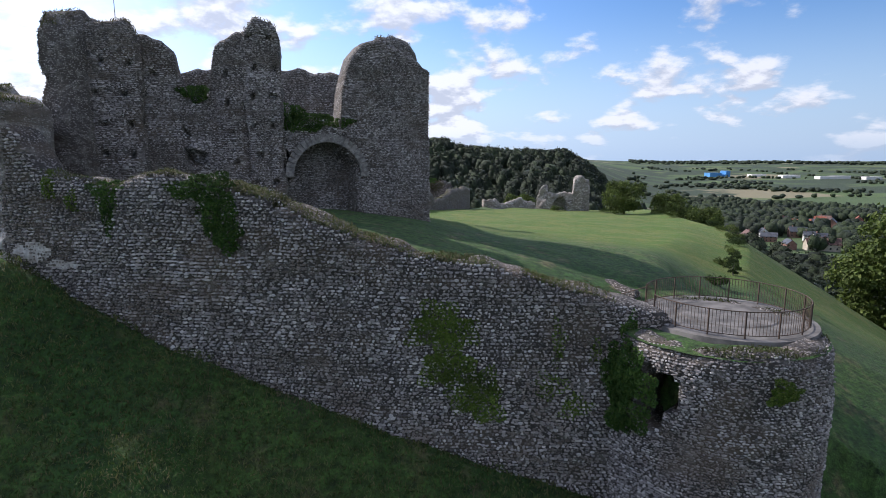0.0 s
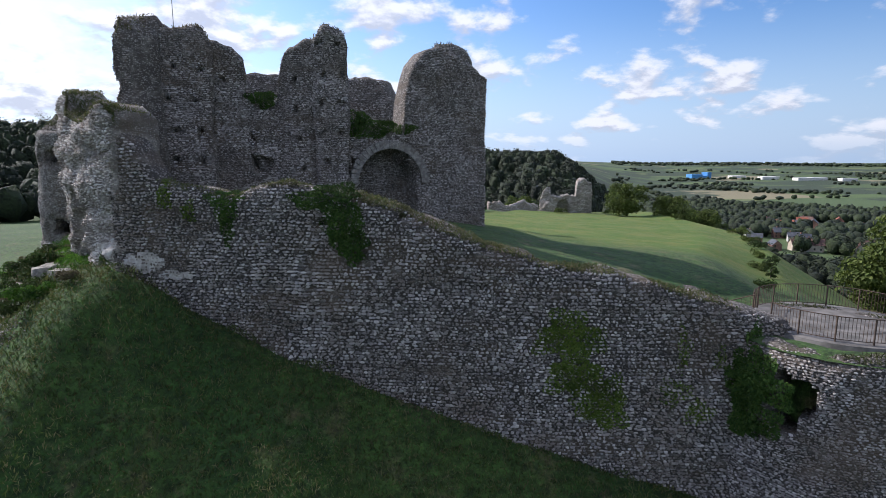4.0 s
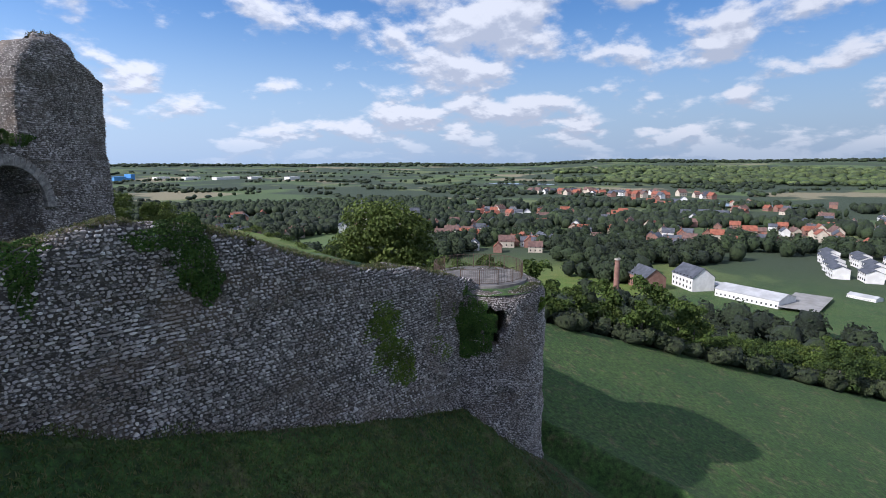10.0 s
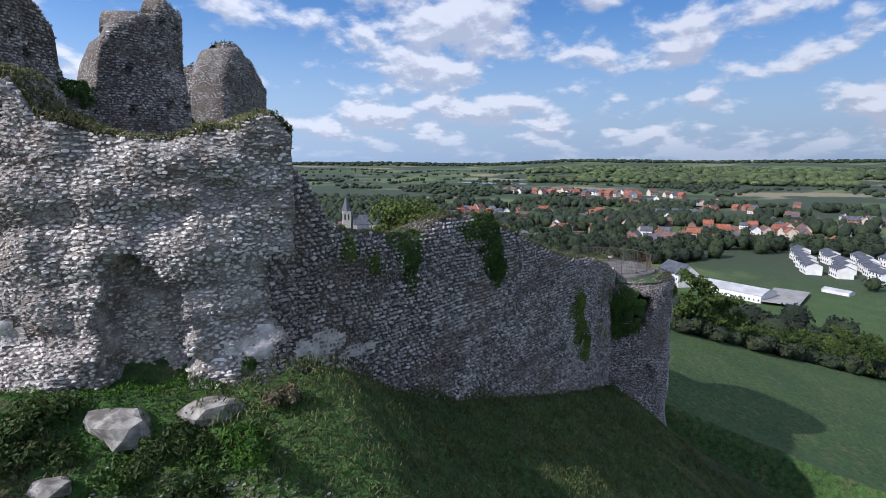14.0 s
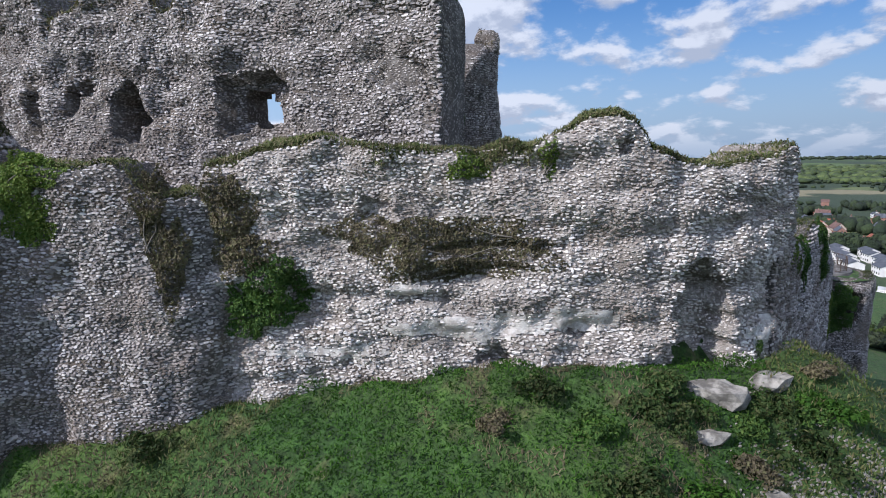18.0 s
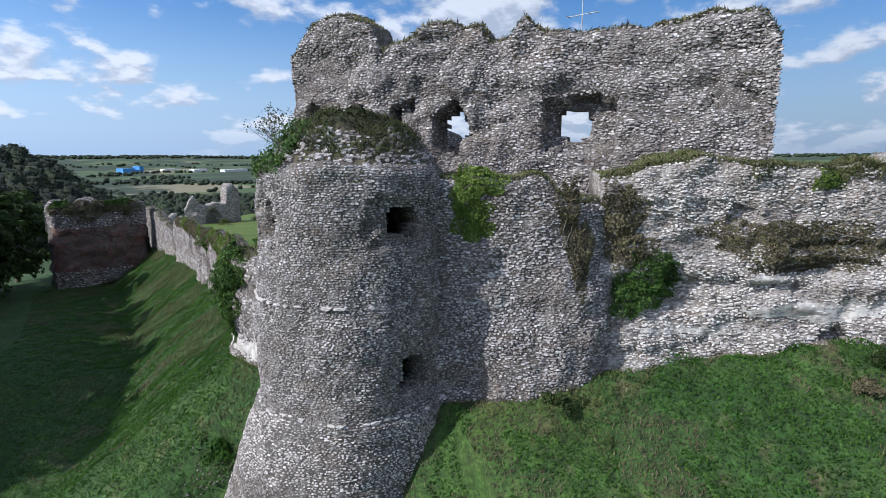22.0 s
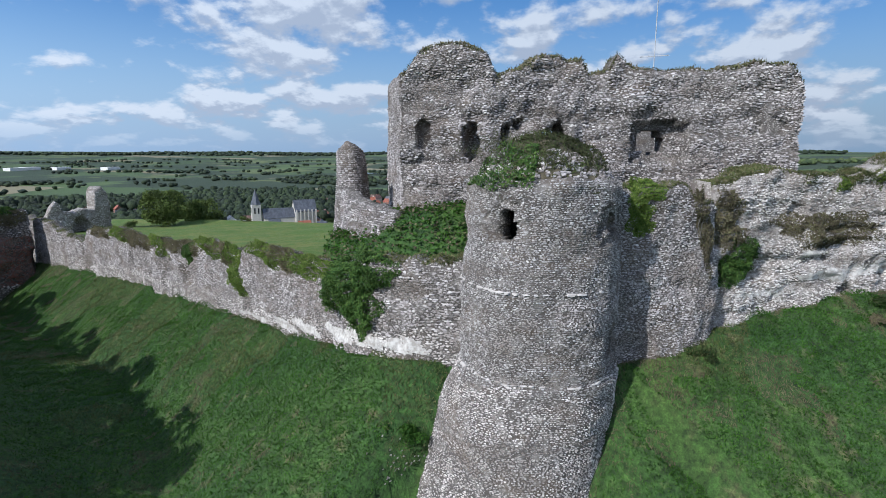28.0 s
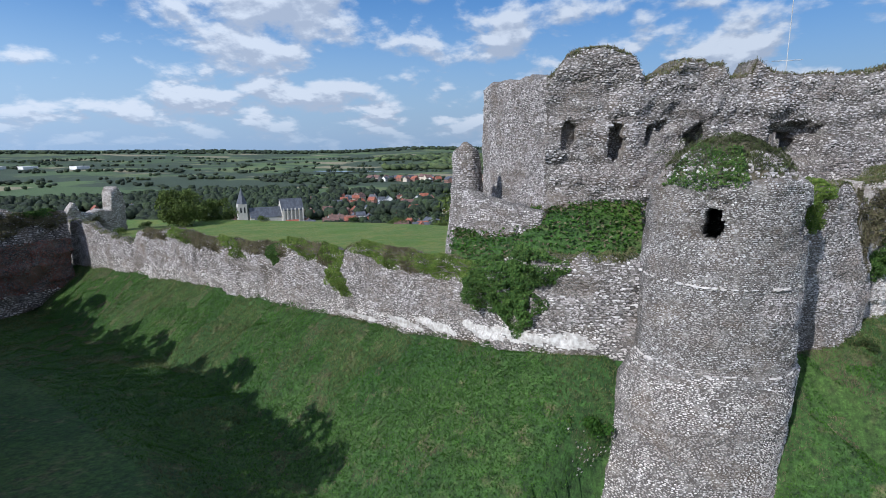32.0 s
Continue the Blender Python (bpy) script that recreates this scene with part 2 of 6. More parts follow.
def stones(p, nrm, width, height, rng, depth=0.05):
    """Verts and faces of rough facing stones seated on points with normals."""
    n = len(p)
    zax = np.tile([0.0, 0.0, 1.0], (n, 1))
    t = np.cross(zax, nrm)
    t /= np.linalg.norm(t, axis=1)[:, None] + 1e-9
    b = np.cross(nrm, t)
    ang = np.arange(6) * math.pi / 3 + math.pi / 6
    w = width * (0.44 + 0.85 * rng.beta(1.3, 1.7, (n, 1))) * 0.5
    h = height * (0.52 + 0.58 * rng.beta(1.3, 1.6, (n, 1))) * 0.5
    near_by = 1 + 0.22 * vnoise(p[:, 0], p[:, 1], p[:, 2], 1.4)[:, None]
    w, h = w * near_by, h * near_by
    jit = rng.uniform(0.7, 1.28, (n, 6))
    ca, sa = np.cos(ang) * 1.12 * jit, np.sin(ang) * jit
    tilt = rng.uniform(-0.2, 0.2, (n, 1))
    ex, ey = w * (ca - tilt * sa), h * (sa + tilt * ca)
    d = depth * rng.uniform(0.4, 1.15, (n, 1))
    lo = p[:, None] + t[:, None] * ex[..., None] + b[:, None] * ey[..., None] - nrm[:, None] * 0.04
    k = rng.uniform(0.62, 0.86, (n, 1))
    face = d * rng.uniform(0.88, 1.12, (n, 6))
    hi = p[:, None] + t[:, None] * (ex * k)[..., None] + b[:, None] * (ey * k)[..., None] + nrm[:, None] * face[..., None]
    V = np.concatenate([lo, hi], 1)
    q = [(i, (i + 1) % 6, 6 + (i + 1) % 6, 6 + i) for i in range(6)] + [(6, 7, 8, 9), (6, 9, 10, 11)]
    F = np.array(q)[None] + (np.arange(n) * 12)[:, None, None]
    return V.reshape(-1, 3), F.reshape(-1, 4)


def face_stones(spots, width, height, rng, depth, parent, material, name="facing_stones", label="coursed grey flint facing stones"):
    P = np.concatenate([q[0] for q in spots])
    N = np.concatenate([q[1] for q in spots])
    V, F = stones(P, N, width, height, rng, depth)
    return attach(name, mesh(name, V, F, material), parent, label, "stuff")


# ---- ground ----
OUTLINE = [(80, 200, 2), (45, 195, 2), (18, 168, 4), (9.5, 148, 5.2), (-1.5, 122, 6.2), (-10.9, 102.5, 7.4), (-18.9, 89, 8.0), (-27.2, 75.5, 9.3), (-34.9, 66, 11.1), (-36.9, 60.2, 11.9),
           (-38.6, 58.0, 9.0), (-40.4, 57.2, 6.0), (-41.9, 55.8, 4.6), (-41.9, 53.6, 4.6), (-40.7, 51.0, 5.6), (-38.4, 49.6, 10.4), (-36.4, 49.4, 12.6), (-34.7, 46.6, 13.1), (-32.4, 44.0, 13.8), (-30.5, 40.7, 14.2), (-28.4, 36, 15.2), (-26.1, 31, 15.4), (-24.6, 29.2, 15.2),
           (-22.4, 27.0, 15.0), (-20.2, 26.1, 14.9), (-12.4, 24.4, 11.2), (-0.8, 22.3, 7.4), (7.4, 21.4, 5), (8.2, 19.4, 3.5), (11.5, 17.9, 0.6), (15.8, 19.4, -1.5), (17.2, 22.8, -0.5),
           (18.5, 29, 6), (25, 40, 8.6), (31, 52, 8.2), (46, 77, 7.4), (57, 103, 6.4), (68, 158, 4.6)]


def smooth(v, a, b):
    t = np.clip((v - a) / (b - a), 0, 1)
    return t * t * (3 - 2 * t)


def rim(x, y):
    """Distance to the outline, its foot height there, and whether the place lies inside."""
    best, foot, within = np.full(x.shape, 1e9), np.zeros(x.shape), np.zeros(x.shape, bool)
    for (ax, ay, az), (bx, by, bz) in zip(OUTLINE, OUTLINE[1:] + OUTLINE[:1]):
        lx, ly = bx - ax, by - ay
        t = np.clip(((x - ax) * lx + (y - ay) * ly) / (lx * lx + ly * ly), 0, 1)
        d = np.hypot(x - ax - t * lx, y - ay - t * ly)
        foot = np.where(d < best, az + t * (bz - az), foot)
        best = np.minimum(best, d)
        with np.errstate(divide="ignore", invalid="ignore"):
            cross = ((ay > y) != (by > y)) & (x < lx * (y - ay) / (by - ay) + ax)
        within ^= cross
    return best, foot, within


def natural(x, y):
    e = 0.95 * x + 0.3 * y - 30 + 14 * smooth(12 - y, 0, 20)
    z = 7 - 7 * smooth(e, -70, 0)
    brow = 0.74 * (x - 16) + 0.674 * np.clip(y - 20, -60, 70) - 27.6
    meadow = np.maximum(0.2 - 0.1 * np.clip(x - 16, 0, 62) + 0.3 * np.clip(y - 20, -50, 20) - 0.46 * np.clip(brow, 0, None), -48)
    z = z + (meadow - z) * smooth(x, 6, 24)
    r, az = np.hypot(x, y), np.degrees(np.arctan2(x, y))
    north = smooth(24 - az, 0, 11) * smooth(az, -170, -120)
    z = z * (1 - north) + north * (np.clip(z, -6, 6) - 6 * smooth(r, 120, 260) + (32 + 5 * vnoise(x, y, 0 * x, 160)) * smooth(r, 235, 500))
    hills = smooth(r, 1700, 3600) * (44 + 10 * vnoise(x, y, 0 * x, 700)) * (1 - north)
    right = smooth(az, 66, 76) * smooth(150 - az, 0, 30) * smooth(r, 1350, 2300) * 16
    return z + hills + right + smooth(r, 150, 500) * 2.0 * vnoise(x, y, 0 * x, 120)


def ground_height(x, y):
    x, y = np.asarray(x, float), np.asarray(y, float)
    d, foot, within = rim(x, y)
    court = 13.4 - 0.05 * (y - 30) - 0.05 * x + 3.2 * np.exp(-((x + 14) ** 2 + (y - 46) ** 2) / 500) + 0.25 * fractal(x, y, 0 * x, 9, 2) - 2.6 * np.exp(-((x - 13.5) ** 2 + (y - 25.5) ** 2) / 70)
    walled = smooth(d, 1.3, 2.2)
    open_side = smooth(d, 0, 9)
    east = smooth(x, 16, 20)
    inner = foot + (court - foot) * (walled * (1 - east) + open_side * east)
    bottom = 4 - 9 * smooth(x, -14, 16) - 2 * smooth(y, 50, 80)
    bank = natural(x, y)
    calm = 1 - 0.9 * smooth(x, 11, 17)
    lump = 0.35 * fractal(x, y, 0 * x, 5, 3) * smooth(d, 0, 3) * calm
    slope = foot - d * (0.62 + 0.14 * smooth(y, 45, 65) - 0.14 * smooth(x, 12, 20)) + lump
    far_side = bottom + np.clip(d - 15, 0, None) * 0.55 + lump + 30 * smooth(x, 15, 27)
    outer = np.maximum(slope, np.minimum(far_side, bank))
    z = np.where(within, inner, outer)
    fine = 0.1 * vnoise(x, y, 0 * x, 1.7) * np.exp(-np.hypot(x + 20, y - 40) / 150) * calm
    spur = 1.0 * np.exp(-((x + 20.4) ** 2 + (y - 24.6) ** 2) / 9) * ~within
    return z + fine + spur


# ---- materials ----
def material(name):
    m = bpy.data.materials.new(name)
    m.use_nodes = True
    return m, Nodes(m.node_tree)


def finish(n, color, rough=0.9, bump=None, strength=0.4, distance=0.05, **more):
    ins = {"Base Color": color, "Roughness": rough, **more}
    if bump is not None:
        ins["Normal"] = n.add("ShaderNodeBump", ins={"Strength": strength, "Distance": distance, "Height": bump}).outputs[0]
    b = n.add("ShaderNodeBsdfPrincipled", ins=ins)
    n.add("ShaderNodeOutputMaterial", ins={"Surface": b.outputs[0]})


def place(n):
    return n.add("ShaderNodeNewGeometry").outputs["Position"]


def masonry(name, pale, dark, chalk=0.0):
    """Mortar and small rubble between the facing stones."""
    m, n = material(name)
    p = place(n)
    sq = n.add("ShaderNodeVectorMath", operation="MULTIPLY", ins={0: p, 1: (1, 1, 1.5)}).outputs[0]
    bent = n.add("ShaderNodeVectorMath", operation="MULTIPLY_ADD", ins={0: n.add("ShaderNodeTexNoise", ins={"Vector": p, "Scale": 5.0}).outputs["Color"], 1: (0.16, 0.16, 0.12), 2: sq}).outputs[0]
    vor = n.add("ShaderNodeTexVoronoi", ins={"Vector": bent, "Scale": 8.5})
    tone = n.add("ShaderNodeSeparateColor", ins={0: vor.outputs["Color"]}).outputs[0]
    big, mid, fine = n.noise(p, 0.35, 5, 0.6), n.noise(p, 1.7, 5), n.noise(p, 24, 5, 0.68)
    band = n.noise(n.add("ShaderNodeVectorMath", operation="MULTIPLY", ins={0: p, 1: (0.22, 0.22, 0.9)}).outputs[0], 1.0, 5, 0.6)
    mortar = n.mix(chalk, rgb(0.052, 0.045, 0.038), rgb(0.235, 0.205, 0.175))
    stone = n.mix(n.span(tone, 0.1, 0.95), dark, pale)
    col = n.mix(n.span(vor.outputs["Distance"], 0.30, 0.55), stone, mortar)
    col = n.mix(n.math("MULTIPLY", n.span(big, 0.5, 0.7), 0.55), col, rgb(0.17, 0.128, 0.09))
    col = n.mix(n.span(mid, 0.5 - 0.12 * chalk, 0.75, 0.0, 0.2 + 0.5 * chalk), col, rgb(0.56, 0.52, 0.465))
    col = n.mix(0.6, col, n.add("ShaderNodeHueSaturation", ins={"Value": n.span(fine, 0.25, 0.75, 0.5, 1.5, False), "Color": col}).outputs[0])
    col = n.mix(n.span(band, 0.54, 0.68, 0.0, 0.7), col, rgb(0.115, 0.088, 0.064))
    hgt = n.math("ADD", n.math("MULTIPLY", n.span(vor.outputs["Distance"], 0.6, 0.1), 0.7), n.math("MULTIPLY", fine, 0.6))
    finish(n, col, 0.95, hgt, 0.9, 0.06)
    return m


def flint(name, tones, single=False):
    m, n = material(name)
    p = place(n)
    r = n.add("ShaderNodeObjectInfo").outputs["Random"] if single else n.add("ShaderNodeNewGeometry").outputs["Random Per Island"]
    ramp = n.add("ShaderNodeValToRGB", ins={0: r})
    el = ramp.color_ramp.elements
    for k, (pos, c) in enumerate(tones):
        e = el[k] if k < 2 else el.new(pos)
        e.position, e.color = pos, rgb(*c)
    fine, big, mid = n.noise(p, 30, 3, 0.6), n.noise(p, 0.33, 5, 0.62), n.noise(p, 1.3, 4, 0.6)
    band = n.noise(n.add("ShaderNodeVectorMath", operation="MULTIPLY", ins={0: p, 1: (0.2, 0.2, 0.95)}).outputs[0], 1.0, 6, 0.62)
    col = n.mix(n.math("MULTIPLY", n.span(big, 0.48, 0.68), 0.62), ramp.outputs[0], rgb(0.17, 0.125, 0.092))
    col = n.mix(n.span(mid, 0.56, 0.74, 0.0, 0.4), col, rgb(0.46, 0.40, 0.35))
    col = n.mix(n.span(band, 0.52, 0.66, 0.0, 0.74), col, rgb(0.125, 0.096, 0.072))
    col = n.mix(n.span(fine, 0.5, 0.72, 0, 0.5), col, rgb(0.5, 0.475, 0.435))
    finish(n, col, 0.95, fine, 0.5, 0.03, **{"Specular IOR Level": 0.2})
    return m


STONE_GREY = masonry("flint_rubble", rgb(0.40, 0.36, 0.325), rgb(0.10, 0.09, 0.085))
STONE_MID = masonry("weathered_rubble", rgb(0.44, 0.40, 0.36), rgb(0.12, 0.107, 0.098), 0.22)
STONE_PALE = masonry("chalky_rubble", rgb(0.56, 0.505, 0.455), rgb(0.20, 0.172, 0.15), 0.8)
GREY_TONES = [(0.0, (0.10, 0.089, 0.083)), (0.25, (0.275, 0.244, 0.228)), (0.75, (0.48, 0.436, 0.412)), (1.0, (0.70, 0.655, 0.615))]
PALE_TONES = [(0.0, (0.18, 0.150, 0.130)), (0.2, (0.42, 0.376, 0.336)), (0.75, (0.68, 0.625, 0.575)), (1.0, (0.80, 0.755, 0.70))]
DARK_TONES = [(0.0, (0.10, 0.091, 0.086)), (0.25, (0.25, 0.231, 0.216)), (0.75, (0.43, 0.405, 0.38)), (1.0, (0.64, 0.61, 0.57))]
FLINT, FLINT_PALE = flint("flint", GREY_TONES), flint("pale_flint", PALE_TONES)
FLINT_DARK = flint("dark_flint", DARK_TONES)
FLINT_ONE, FLINT_PALE_ONE = flint("single_flint", GREY_TONES, True), flint("single_pale_flint", PALE_TONES, True)


def turf(name, a, b, dry):
    m, n = material(name)
    p = place(n)
    big, mid, fine = n.noise(p, 0.09, 5, 0.6), n.noise(p, 0.7, 5, 0.65), n.noise(p, 9, 4, 0.7)
    tuft = n.noise(p, 2.4, 4, 0.6)
    col = n.mix(n.span(big, 0.38, 0.62), a, b)
    col = n.mix(n.math("MULTIPLY", n.span(mid, 0.5, 0.72, 0, 0.8), n.span(n.noise(p, 0.2, 4), 0.38, 0.56)), col, dry)
    xyz = n.add("ShaderNodeSeparateXYZ", ins={0: p})
    inside = n.math("ADD", n.math("MULTIPLY_ADD", xyz.outputs[1], -0.517, 66.0), xyz.outputs[0])
    mown = n.math("MULTIPLY", n.span(inside, 2.0, 7.0), n.span(xyz.outputs[1], 42.0, 58.0))
    lawn = n.mix(n.span(n.math("MULTIPLY_ADD", n.noise(p, 0.16, 5, 0.6), 0.5, n.math("MULTIPLY", mid, 0.5)), 0.42, 0.6, 0, 0.9), rgb(0.066, 0.120, 0.009), rgb(0.130, 0.145, 0.025))
    col = n.mix(mown, col, lawn)
    value = n.math("MULTIPLY", n.span(fine, 0.25, 0.75, 0.45, 1.55, False), n.math("MULTIPLY_ADD", n.math("SUBTRACT", 1.0, mown), n.span(tuft, 0.3, 0.7, -0.6, 0.6, False), 1.0))
    col = n.add("ShaderNodeHueSaturation", ins={"Value": value, "Color": col}).outputs[0]
    return m, n, p, col, n.math("MULTIPLY_ADD", tuft, 2.0, fine)


def land_material():
    m, n, p, near, fine = turf("grass_land", rgb(0.026, 0.064, 0.010), rgb(0.042, 0.082, 0.014), rgb(0.12, 0.10, 0.047))
    r = n.add("ShaderNodeVectorMath", operation="LENGTH", ins={0: n.add("ShaderNodeVectorMath", operation="MULTIPLY", ins={0: p, 1: (1, 1, 0)}).outputs[0]}).outputs["Value"]
    cell = n.add("ShaderNodeTexVoronoi", ins={"Vector": n.add("ShaderNodeVectorMath", operation="MULTIPLY", ins={0: p, 1: (1, 1.0, 0)}).outputs[0], "Scale": 0.0042, "Randomness": 0.9})
    key = n.add("ShaderNodeSeparateColor", ins={0: cell.outputs["Color"]}).outputs[0]
    ramp = n.add("ShaderNodeValToRGB", ins={0: key})
    ramp.color_ramp.interpolation = "CONSTANT"
    el = ramp.color_ramp.elements
    for k, (pos, c) in enumerate([(0.0, (0.060, 0.095, 0.028)), (0.3, (0.100, 0.125, 0.040)), (0.5, (0.042, 0.070, 0.020)), (0.68, (0.200, 0.175, 0.098)), (0.82, (0.075, 0.115, 0.032))]):
        e = el[k] if k < 2 else el.new(pos)
        e.position, e.color = pos, rgb(*c)
    wood = n.span(n.noise(p, 0.0035, 6, 0.62), 0.47, 0.52)
    fields = n.mix(wood, ramp.outputs[0], rgb(0.028, 0.045, 0.018))
    col = n.mix(n.span(r, 260, 420), near, fields)
    finish(n, col, 0.95, fine, 0.6, 0.12)
    return m


LAND = land_material()


# ---- ground sheet ----
def axis(lo, hi, step, far):
    core = list(np.arange(lo, hi + 1e-6, step))
    left, right, d = [], [], step
    x = lo
    while x > -far:
        d *= 1.16
        x -= d
        left.append(x)
    x, d = hi, step
    while x < far:
        d *= 1.16
        x += d
        right.append(x)
    return np.array(left[::-1] + core + right)


gx, gy = axis(-72, 64, 0.55, 4800), axis(-26, 132, 0.6, 4800)
GX, GY = np.meshgrid(gx, gy, indexing="ij")
GZ = ground_height(GX, GY)
gi = np.arange(GX.size).reshape(GX.shape)
ground = new("ground", mesh("ground", np.stack([GX, GY, GZ], -1).reshape(-1, 3), np.stack([gi[:-1, :-1], gi[1:, :-1], gi[1:, 1:], gi[:-1, 1:]], -1).reshape(-1, 4), LAND, True))
tagged(ground, "grassy castle hill, steep ditch slopes and wide farmed valley", "ground", kind="structure")

rng = np.random.default_rng(7)

# ---- walls of the ruin ----
SHAPES = {}


def lone_stones(p, nrm, width, height, depth, parent, mat):
    """Facing stones that stand as pieces of their own."""
    key = (width, height, mat.name)
    if key not in SHAPES:
        SHAPES[key] = []
        for k in range(9):
            V, F = stones(np.zeros((1, 3)), np.array([[0.0, -1.0, 0.0]]), width, height, rng, depth)
            SHAPES[key].append(mesh("stone", V, F, mat))
    for c, n in zip(p, nrm):
        o = attach("stone", SHAPES[key][int(rng.integers(9))], parent)
        o.matrix_basis = Matrix.Translation(c) @ Vector((0, -1, 0)).rotation_difference(Vector(n)).to_matrix().to_4x4()


def wall(name, label, courses, mat, flints, pitch, height, depth, sides=(0,), near=None, blind=(0, 0), pale_below=None, pale_foot=None):
    top = thing(name, label, "castle wall", "structure")
    spots = []
    for c in courses:
        attach("rubble_core", c.body("rubble_core", mat), top)
        for sd in sides:
            p, q = c.spots(pitch, height, rng, sd)
            seen = q[:, 0] * blind[0] + q[:, 1] * blind[1] < 0.35
            p, q = p[seen], q[seen]
            if near and c is courses[0]:
                pick = np.nonzero(np.linalg.norm(p - np.array(near), axis=1) < 2.4)[0][:300]
                lone_stones(p[pick], q[pick], pitch, height, depth, top, FLINT_PALE_ONE if flints is FLINT_PALE else FLINT_ONE)
                p, q = np.delete(p, pick, 0), np.delete(q, pick, 0)
            spots.append((p, q))
    if pale_below is not None or pale_foot is not None:
        low = [q[:, 2] < (pale_below if pale_foot is None else rim(q[:, 0], q[:, 1])[1] + pale_foot) + 0.7 * vnoise(q[:, 0], q[:, 1], q[:, 2], 1.1) for q, _ in spots]
        face_stones([(p[k], q[k]) for (p, q), k in zip(spots, low)], pitch, height, rng, depth, top, FLINT_PALE, "footing_stones", "pale chalky footing stones")
        spots = [(p[~k], q[~k]) for (p, q), k in zip(spots, low)]
    big = 1.14 if courses[0].wild > 0.5 else 1.0
    face_stones(spots, pitch * big, height * big, rng, depth, top, flints)
    return top


A = Course([(-20.75, 26.85), (-19.95, 26.55), (-12.2, 24.9), (-0.69, 22.8), (7.9, 22.0), (10.1, 22.0)],
           [(0, 13), (2, 13), (9.5, 10), (21.3, 5.5), (31, 2.5)],
           [(0, 22.3), (0.6, 21.9), (1.4, 21.3), (2.4, 19.5), (4.1, 19.1), (6.1, 18.9), (7.8, 19.5), (9.7, 19.4), (11.2, 19.1), (13, 18.5), (15.6, 17.6), (18, 16.8), (20, 16.2), (23.9, 15.4), (27.5, 14.5), (30, 13.7), (32, 13.2)],
           1.9, holes=[(10.2, 10.6, 17.4, 17.8, 0.5), (13.9, 14.2, 17.9, 18.2, 0.5), (17.5, 17.8, 14.6, 14.9, 0.5), (6.0, 6.3, 16.2, 16.5, 0.5)], res=0.3, rough=0.10, rag=0.14)
wall("wall_south", "grey coursed flint curtain wall falling down the slope", [A], STONE_GREY, FLINT, 0.195, 0.155, 0.085, near=(-11.5, 24.7, 15.6))

B = Course([(-32.0, 44.4), (-30.0, 41.0), (-27.9, 36.4), (-25.6, 31.5), (-24.3, 29.6), (-22.2, 27.6), (-20.1, 26.6)],
           [(0, 12), (18, 13)],
           [(0, 22.6), (2, 23.0), (4, 23.3), (7, 23.2), (9.5, 22.9), (11.7, 23.2), (13.2, 23.9), (14.8, 23.8), (15.3, 23.1), (16.8, 22.6), (18.6, 22.4), (20.2, 22.9), (21.4, 23.2), (22.2, 22.6)],
           2.4, holes=[(16.35, 18.8, 12, 18.75, 1.2), (5.5, 6.7, 20.3, 21.2, 0.45), (7.8, 12.5, 19.2, 19.7, 0.28), (3.0, 8.5, 17.5, 18.0, 0.25), (12.6, 13.5, 16.3, 17.0, 0.35), (14.2, 14.6, 22.7, 23.2, 0.5), (9.5, 11.0, 15.2, 15.95, 0.6)],
           arch=[(16.35, 18.95, 12, 18.75)], res=0.2, rough=0.27, rag=0.2, ledge=0.24, wild=1.0)
wall("wall_west", "pale weathered rubble wall with torn facing and a niche", [B], STONE_PALE, FLINT_PALE, 0.165, 0.105, 0.07, near=(-28.6, 38.0, 21.0))

BUTT = Course([(-36.2, 50.4), (-35.3, 48.8), (-34.3, 47), (-33.2, 45.3), (-32.6, 44.55), (-31.2, 44.1)], [(0, 10.5), (8, 12)],
              [(0, 22.7), (1.6, 22.6), (3.5, 22.4), (4.8, 22.5), (5.6, 21.7), (7.5, 21.7)], 2.6, res=0.24, rough=0.24, batter=0.05, wild=0.7)
wall("buttress", "tall grey flint buttress beside the round tower", [BUTT], STONE_MID, FLINT, 0.165, 0.105, 0.05, near=(-34.3, 47.0, 17.5))

CW = Course([(9.2, 148.7), (-1, 122.8), (-6.3, 112), (-10.6, 103), (-18.4, 89.6), (-22.2, 82.5), (-26.7, 75.8), (-30.6, 70.3), (-34.4, 66), (-36.2, 61.5), (-36.4, 57)],
            [(0, 3), (50, 5), (94, 8), (110, 8)],
            [(0, 12.6), (10, 12.9), (26, 10.4), (28, 12.4), (38, 13.6), (49, 13.2), (52, 13.4), (64, 14.9), (72, 14.9), (79, 16.2), (81, 16.1), (83.5, 15.8), (90, 16.2), (92, 16.8), (95, 17.8), (102, 18.3)],
            1.8, holes=[(52.0, 54.5, 5, 12.8, -0.35), (60, 63, 9.5, 11.5, 0.4), (44, 50, 9, 12, 0.35)], res=0.4, rough=0.25, rag=0.4, ledge=0.12, wild=0.6)
wall("wall_northwest", "long broken pale curtain wall above the ditch", [CW], STONE_MID, FLINT, 0.26, 0.15, 0.055, pale_foot=1.7)

# keep
def along(a, b, *pairs):
    a, b = np.array(a, float), np.array(b, float)
    d = (b - a) / np.hypot(*(b - a))
    n = np.array([d[1], -d[0]])
    return [tuple(a + d * s + n * o) for s, o in pairs]


